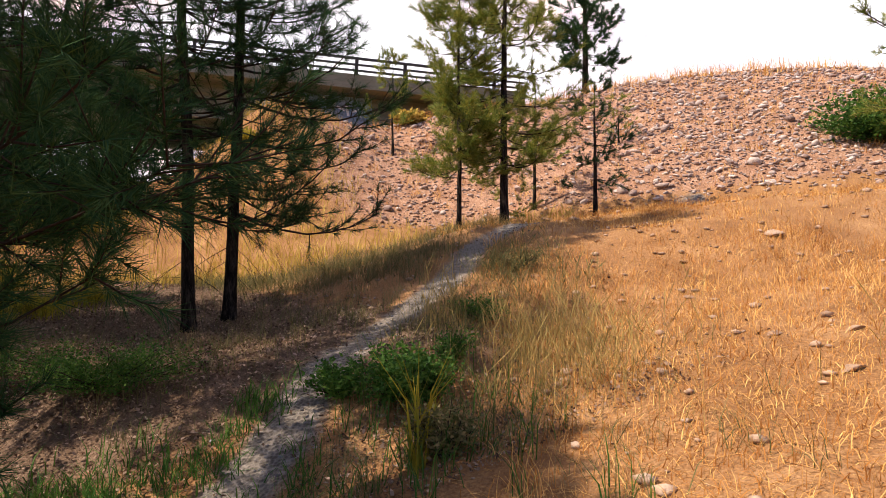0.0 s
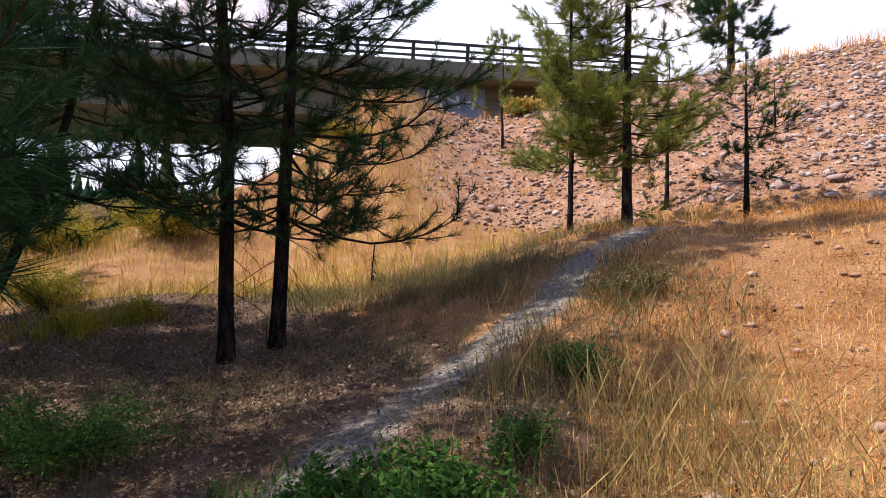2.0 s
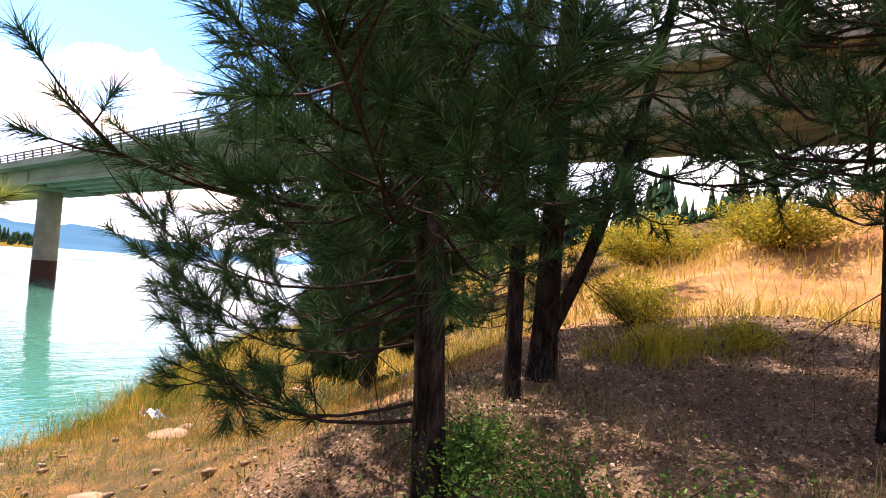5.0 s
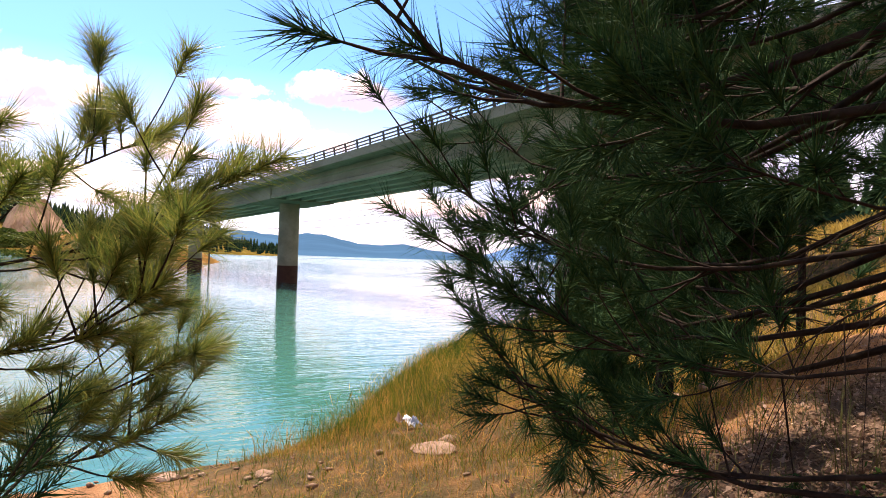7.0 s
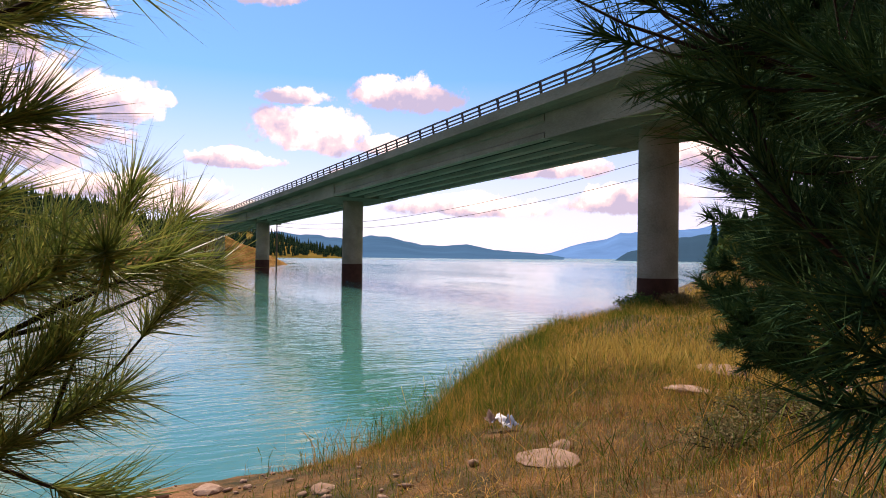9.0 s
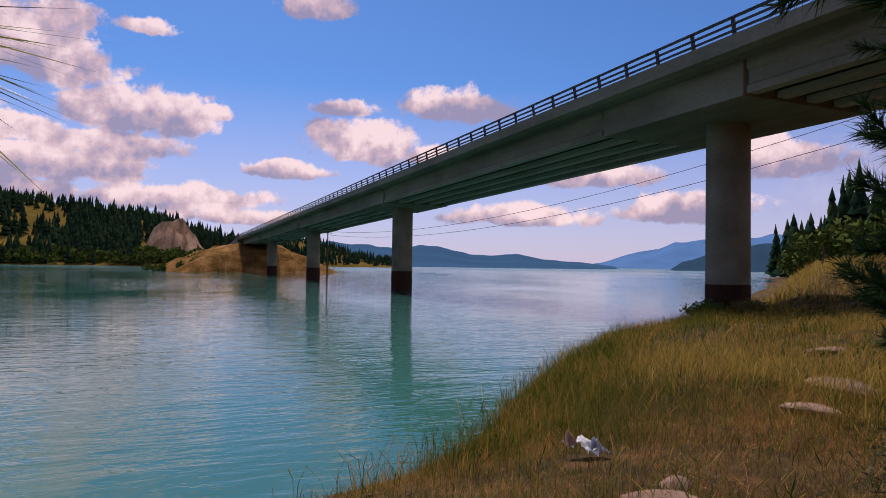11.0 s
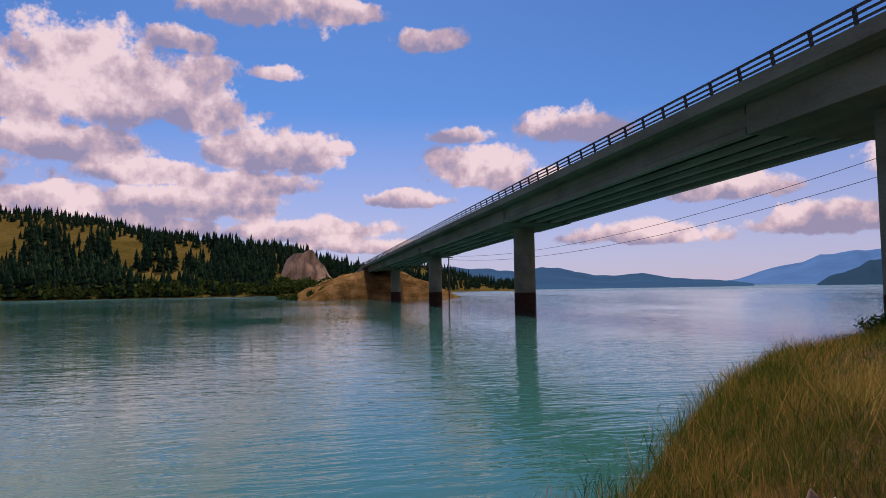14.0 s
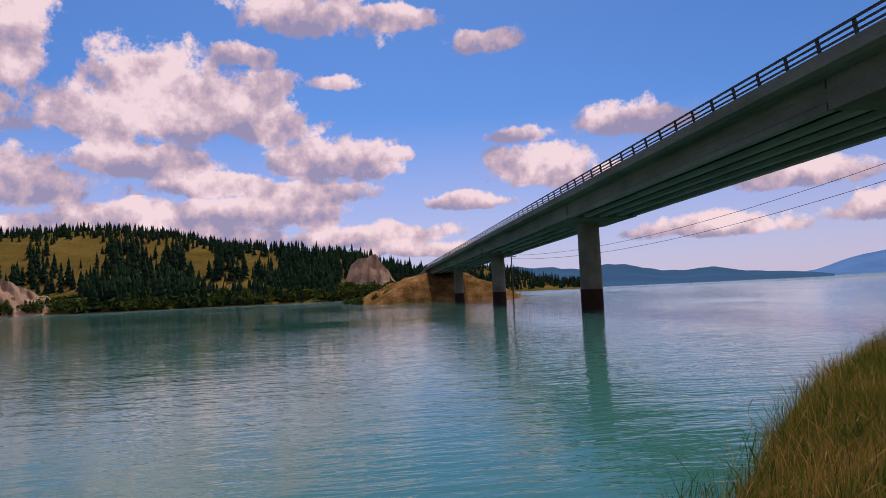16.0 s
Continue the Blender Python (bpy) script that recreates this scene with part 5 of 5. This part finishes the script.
grass("far_bank_grass", "green and golden grass along the shore", BANK, 60000, -28, -5, 12.5, 35, lambda x, y: on_bank(x, y) * (1 - ease(x, -15.5, -14.5) * (1 - ease(y, 16, 17))), 0.38, 0.008, 0.45, 311, scale=shore_scale)
grass("edge_grass", "tall upright grass along the water's edge", BANK, 70000, -27, -9, 7.5, 30, lambda x, y: on_bank(x, y) * (1 - ease(shore_s(x, y), 1.0, 2.2)), 0.50, 0.0036, 0.24, 315)
grass("woods_grass", "tall golden-green grass below the shore conifers", FIELD, 16000, -48, -12, 32, 62, lambda x, y: ease(shore_s(x, y), 0.3, 1.0), 0.6, 0.03, 0.4, 316)
grass("bank_straw", "dead brown straw between the bank grass", STRAW_OLD, 50000, -14, -3, 7.5, 15, on_bank, 0.17, 0.0024, 1.0, 319)
grass("bank_stalks", "tall seeded grass stalks on the lake bank", BANK, 52000, -26, -3, 8.0, 30, on_bank, 0.52, 0.0014, 0.24, 307, 1, 0.0, True, shore_scale)
grass("shore_stalks", "thin stalks standing in the shallow water", BANK, 500, -19, -9.5, 8.0, 17, lambda x, y: ease(shore_s(x, y), -0.7, -0.2) * (1 - ease(shore_s(x, y), 0.1, 0.4)), 0.42, 0.0025, 0.45, 312, 1, 0.0, True)
grass("field_grass", "tall golden grass below the bridge", FIELD, 42000, -16, 8, 12, 30, on_field, 0.42, 0.008, 0.4, 308)
grass("beach_grass", "short dry grass on the sandy shore", BANK, 24000, -12, -1, 3, 10, on_beach, 0.15, 0.003, 0.8, 309)
grass("slope_tufts", "sparse dry tufts between the stones", STRAW, 1300, 3, 20, 11, 24, lambda x, y: ease(slope_up(x, y), 0.4, 1.5) * 0.5, 0.24, 0.006, 0.5, 310, 12, 0.08)


def fallen_leaves():
    x, y, rng = scatter(130000, -5, 5, 4.5, 14.5, lambda x, y: np.maximum(under_pines(x, y), 0.05), 320)
    n = len(x)
    p = np.stack([x, y, land(x, y) + 0.012 + 0.02 * rng.uniform(size=n)], -1)
    u = np.stack([rng.normal(size=n), rng.normal(size=n), rng.normal(0, 0.45, n)], -1)
    u /= np.linalg.norm(u, axis=1)[:, None]
    v = np.cross(u, np.stack([rng.normal(0, 0.5, n), rng.normal(0, 0.5, n), np.ones(n)], -1))
    v /= np.linalg.norm(v, axis=1)[:, None]
    L = (0.006 + 0.018 * rng.uniform(size=n) ** 1.6)[:, None]
    V = np.stack([p - u * L, p + v * L * 0.6, p + u * L, p - v * L * 0.6], 1)
    V[:, 1, 2] += 0.3 * L[:, 0]
    V = V.reshape(-1, 3)
    tagged(part("fallen_leaves", mesh_of("fallen_leaves", V, np.arange(4 * n).reshape(-1, 4)), LEAF_DEAD), "dry brown leaves and bark bits under the pines", "leaves", kind="stuff")


fallen_leaves()


def stone_mesh(name, seed, mat, flat=0.6, detail=2):
    """A worn angular stone about one metre across."""
    rng = np.random.default_rng(seed)
    bm = bmesh.new()
    bmesh.ops.create_icosphere(bm, subdivisions=detail, radius=0.5)
    cuts = [(Vector(rng.normal(size=3)).normalized(), rng.uniform(0.26, 0.42)) for _ in range(9)]
    for v in bm.verts:
        for nrm, d in cuts:
            k = v.co.dot(nrm) - d
            if k > 0:
                v.co -= nrm * k * 0.9
        v.co += Vector(rng.normal(0, 0.012, 3))
        v.co.z *= flat
    me = bpy.data.meshes.new(name)
    bm.to_mesh(me)
    bm.free()
    me.materials.append(mat)
    return me


SCREE = [stone_mesh("stone", 400 + k, ROCK, 0.62, 1) for k in range(8)]
GREY = [stone_mesh("stone", 420 + k, ROCK_BANK, 0.55, 2) for k in range(5)]


def scree_stones():
    """Loose stones on the embankment: those nearest as parts of the ground, the rest joined."""
    rng = np.random.default_rng(330)
    near, base, verts, faces, k = 0, ground, [], [], 0
    shapes = []
    for me in SCREE:
        v = np.empty(len(me.vertices) * 3, np.float32)
        me.vertices.foreach_get("co", v)
        f = np.empty(len(me.polygons) * 3, np.int32)
        me.polygons.foreach_get("vertices", f)
        shapes.append((v.reshape(-1, 3), f.reshape(-1, 3)))
    for _ in range(19000):
        x, y = rng.uniform(2.5, 25), rng.uniform(8, 25)
        up = float(slope_up(x, y))
        left = float(ease(x, 2.5, 5.0))
        right = float(ease(x - 0.3 * (y - 14), 8.5, 11.5))
        want = float(ease(up, -0.2, 0.8)) * (1 - float(ease(up, 7.0, 8.2))) * left * (0.42 + 0.58 * right)
        if rng.uniform() > want:
            continue
        size = 0.05 + 0.15 * rng.uniform() ** 2.8 + (0.14 if rng.uniform() < 0.03 else 0)
        q = Matrix.LocRotScale((x, y, float(land(x, y)) + size * 0.12), Euler((rng.uniform(-0.6, 0.6), rng.uniform(-0.6, 0.6), rng.uniform(0, 6.28))), Vector((size * rng.uniform(0.8, 1.5), size, size * rng.uniform(0.7, 1.2))))
        i = int(rng.integers(8))
        if near < 290 and up < 3.2 and 7.5 < x < 14.5:
            ob = part("stone", SCREE[i], None, base)
            ob.matrix_basis = q
            near += 1
        else:
            mm = np.array(q)
            verts.append(shapes[i][0] @ mm[:3, :3].T + mm[:3, 3])
            faces.append(shapes[i][1] + k)
            k += len(shapes[i][0])
    ob = part("scree", mesh_of("scree", np.concatenate(verts), np.concatenate(faces)), ROCK)
    tagged(ob, "loose pinkish-grey stones covering the embankment slope", "stones", kind="stuff")


def loose_stones():
    spots = [(6.9, 12.5, 0.30, "flat pale stone at the trail crest"), (9.0, 11.2, 0.28, "pale flat rock at the foot of the slope"), (4.75, 4.35, 0.12, "white stone in the dry grass"),
             (4.4, 4.75, 0.11, "pale stone half sunk in straw"), (6.6, 5.2, 0.23, "pale rounded rock in the dry grass"), (5.4, 3.6, 0.14, "brown stone in the straw"),
             (6.2, 4.1, 0.17, "grey stone in the dry grass"), (4.0, 3.8, 0.13, "purple-brown stone in the grass"), (7.4, 7.5, 0.28, "weathered rock on the dry slope"), (5.2, 6.6, 0.11, "small pale stone in dry grass"),
             (6.0, 7.6, 0.10, "small tan stone in dry grass"), (5.0, 8.1, 0.09, "small pale stone in dry grass"), (7.0, 9.6, 0.17, "tan rock near the pine"), (3.5, 4.9, 0.08, "small pale stone in dry grass")]
    for i, (x, y, s, lab) in enumerate(spots):
        ob = tagged(part("rock", GREY[i % 5], None), lab, "rock", "rocks on the slope")
        ob.matrix_basis = Matrix.LocRotScale((x, y, float(land(x, y)) + s * 0.1), Euler((0.1, 0.15, i * 1.3)), Vector((s * 1.3, s, s * 0.8)))
    bank = [(-6.56, 9.17, 0.45, 0.16, "flat pale rock lying in the bank grass"), (-5.3, 7.75, 0.3, 0.3, "tan rock at the edge of the sand"), (-7.0, 9.6, 0.2, 0.5, "small rock in the grass"),
            (-6.9, 13.6, 0.45, 0.5, "large pale block on the bank"), (-5.9, 12.9, 0.5, 0.3, "flat orange slab on the bank"), (-7.6, 14.9, 0.5, 0.5, "pale rock near the bridge pier"), (-5.0, 11.6, 0.5, 0.35, "pale slab under the pine"),
            (-9.4, 7.2, 0.3, 0.5, "brown rock at the waterline"), (-8.8, 6.4, 0.22, 0.5, "small brown shore rock by the water"), (-8.0, 7.9, 0.2, 0.5, "small brown shore rock by the water"), (-24.6, 26.2, 0.8, 0.7, "dark boulder beside the pier"), (-9.5, 14.75, 0.7, 0.5, "large tan rock on the bank"), (-8.5, 12.85, 0.55, 0.3, "flat pinkish slab on the bank"), (-12.5, 18.35, 0.75, 0.35, "flat pale rock above the shore grass")]
    for i, (x, y, s, fl, lab) in enumerate(bank):
        ob = tagged(part("rock", GREY[(i + 2) % 5], None), lab, "rock", "rocks on the bank")
        ob.matrix_basis = Matrix.LocRotScale((x, y, float(land(x, y)) + s * 0.08), Euler((0.1, -0.1, i * 0.9)), Vector((s * 1.4, s, s * fl * 1.6)))


def pebbles(name, label, n, x0, x1, y0, y1, keep, lo, hi, mat, seed):
    """Small loose stones in one mesh."""
    x, y, rng = scatter(n, x0, x1, y0, y1, keep, seed)
    me = SCREE[0]
    v = np.empty(len(me.vertices) * 3, np.float32)
    me.vertices.foreach_get("co", v)
    v = v.reshape(-1, 3)
    v = v[:12] if len(v) < 12 else v
    f = np.empty(len(me.polygons) * 3, np.int32)
    me.polygons.foreach_get("vertices", f)
    f = f.reshape(-1, 3)
    k, m = len(x), len(v)
    s = lo + (hi - lo) * rng.uniform(size=k) ** 2.5
    a = rng.uniform(0, 6.28, k)
    sx, sy, sz = s * rng.uniform(0.8, 1.5, k), s * rng.uniform(0.7, 1.1, k), s * rng.uniform(0.6, 1.1, k)
    px, py, pz = v[:, 0] * sx[:, None], v[:, 1] * sy[:, None], v[:, 2] * sz[:, None]
    c, d = np.cos(a)[:, None], np.sin(a)[:, None]
    V = np.stack([x[:, None] + px * c - py * d, y[:, None] + px * d + py * c, land(x, y)[:, None] + 0.12 * s[:, None] + pz], -1).reshape(-1, 3)
    F = (f[None] + (np.arange(k) * m)[:, None, None]).reshape(-1, 3)
    tagged(part(name, mesh_of(name, V, F), mat), label, "stones", kind="stuff")


pebbles("slope_pebbles", "small pale stones strewn through the dry grass", 1000, 1.5, 14, 0.5, 13, lambda x, y: 0.25 + 0.75 * on_dry(x, y), 0.025, 0.13, ROCK_BANK, 371)
pebbles("trailside_stones", "small grey stones on the shaded ground above the trail", 1500, 0, 5.6, 7.6, 13.6, beside_trail, 0.012, 0.05, ROCK, 373)
pebbles("slope_stones", "scattered pale stones in the dry grass", 420, 1.5, 12, 1.0, 11, on_dry, 0.04, 0.17, ROCK_BANK, 374)
pebbles("trail_gravel", "grey gravel on the foot trail", 8000, -1, 8, 3.5, 13, lambda x, y: np.exp(-(to_line(x, y, TRAIL)[0] / 0.33) ** 2), 0.008, 0.055, TRAIL_STONE, 372)
pebbles("scree_chips", "small broken reddish stones between the larger ones", 26000, 2.5, 24, 9, 24, lambda x, y: ease(slope_up(x, y), -0.1, 0.8) * (1 - ease(slope_up(x, y), 6.8, 8.0)) * ease(x, 2.5, 5.0), 0.035, 0.13, ROCK, 374)
pebbles("shore_pebbles", "brown pebbles on the sandy shore", 900, -11, -3.5, 3, 10, lambda x, y: ease(shore_s(x, y), 0, 0.3) * (1 - ease(y, 7.8, 9)), 0.02, 0.14, ROCK_BANK, 373)


def rubbish():
    """Discarded cloth in the bank grass."""
    x, y = -8.27, 9.86
    z = float(land(x, y))
    heap = thing("rubbish", "crumpled white and blue discarded cloth in the bank grass", "litter", (x, y, z))
    for name, mat, ox, oy, w_, seed in (("white_cloth", CLOTH, 0.0, 0.0, 0.13, 1), ("blue_cloth", CLOTH_BLUE, 0.08, 0.05, 0.11, 2), ("orange_wrapper", ROCK_BANK, -0.14, -0.06, 0.07, 3)):
        u, v = np.meshgrid(np.linspace(-1, 1, 16), np.linspace(-1, 1, 16), indexing="ij")
        hgt = 0.10 * np.exp(-(u * u + v * v) * 1.4) + 0.05 * np.abs(waves(u * 3, v * 3, 340 + seed, 1, 3)) + 0.06
        V = np.stack([ox + u * w_ * (1 + 0.15 * np.sin(v * 4)), oy + v * w_ * 0.6, hgt], -1).reshape(-1, 3)
        i, j = np.meshgrid(np.arange(15), np.arange(15), indexing="ij")
        q = np.stack([i * 16 + j, (i + 1) * 16 + j, (i + 1) * 16 + j + 1, i * 16 + j + 1], -1).reshape(-1, 4)
        part(name, mesh_of(name, V, q, True), mat, heap)


def mound_shrubs():
    rng = np.random.default_rng(350)
    sp, sz = [], []
    for _ in range(70):
        x, y = rng.uniform(-280, -168), rng.uniform(2, 20) if rng.uniform() < 0.7 else rng.uniform(36, 52)
        h = rng.uniform(0.5, 1.5)
        sp.append((x, y, max(0.3, 7.0 - 0.5 * (abs(y - 28.1) - 5.0)) + 0.2 * h))
        sz.append(h)
    clumps("embankment_shrubs", sp, sz, BROADLEAF, "low green scrub on the far embankment", 351, "shrubs", 60, 0.3)


mound_shrubs()
loose_stones()
rubbish()
for fx, fy in ((-31.0, 43.0), (-27.5, 42.0), (-24.0, 41.0)):
    v, f = tube([(0, 0, -0.3), (0, 0, 0.7), (0, 0, 1.35)], [0.06, 0.055, 0.05], 8)
    ob = tagged(part("fence_post", mesh_of("fence_post", v, f, True), WOOD_POLE), "weathered wooden fence post on the bank", "post", "fence posts")
    ob.location = (fx, fy, float(land(fx, fy)))
scree_stones()
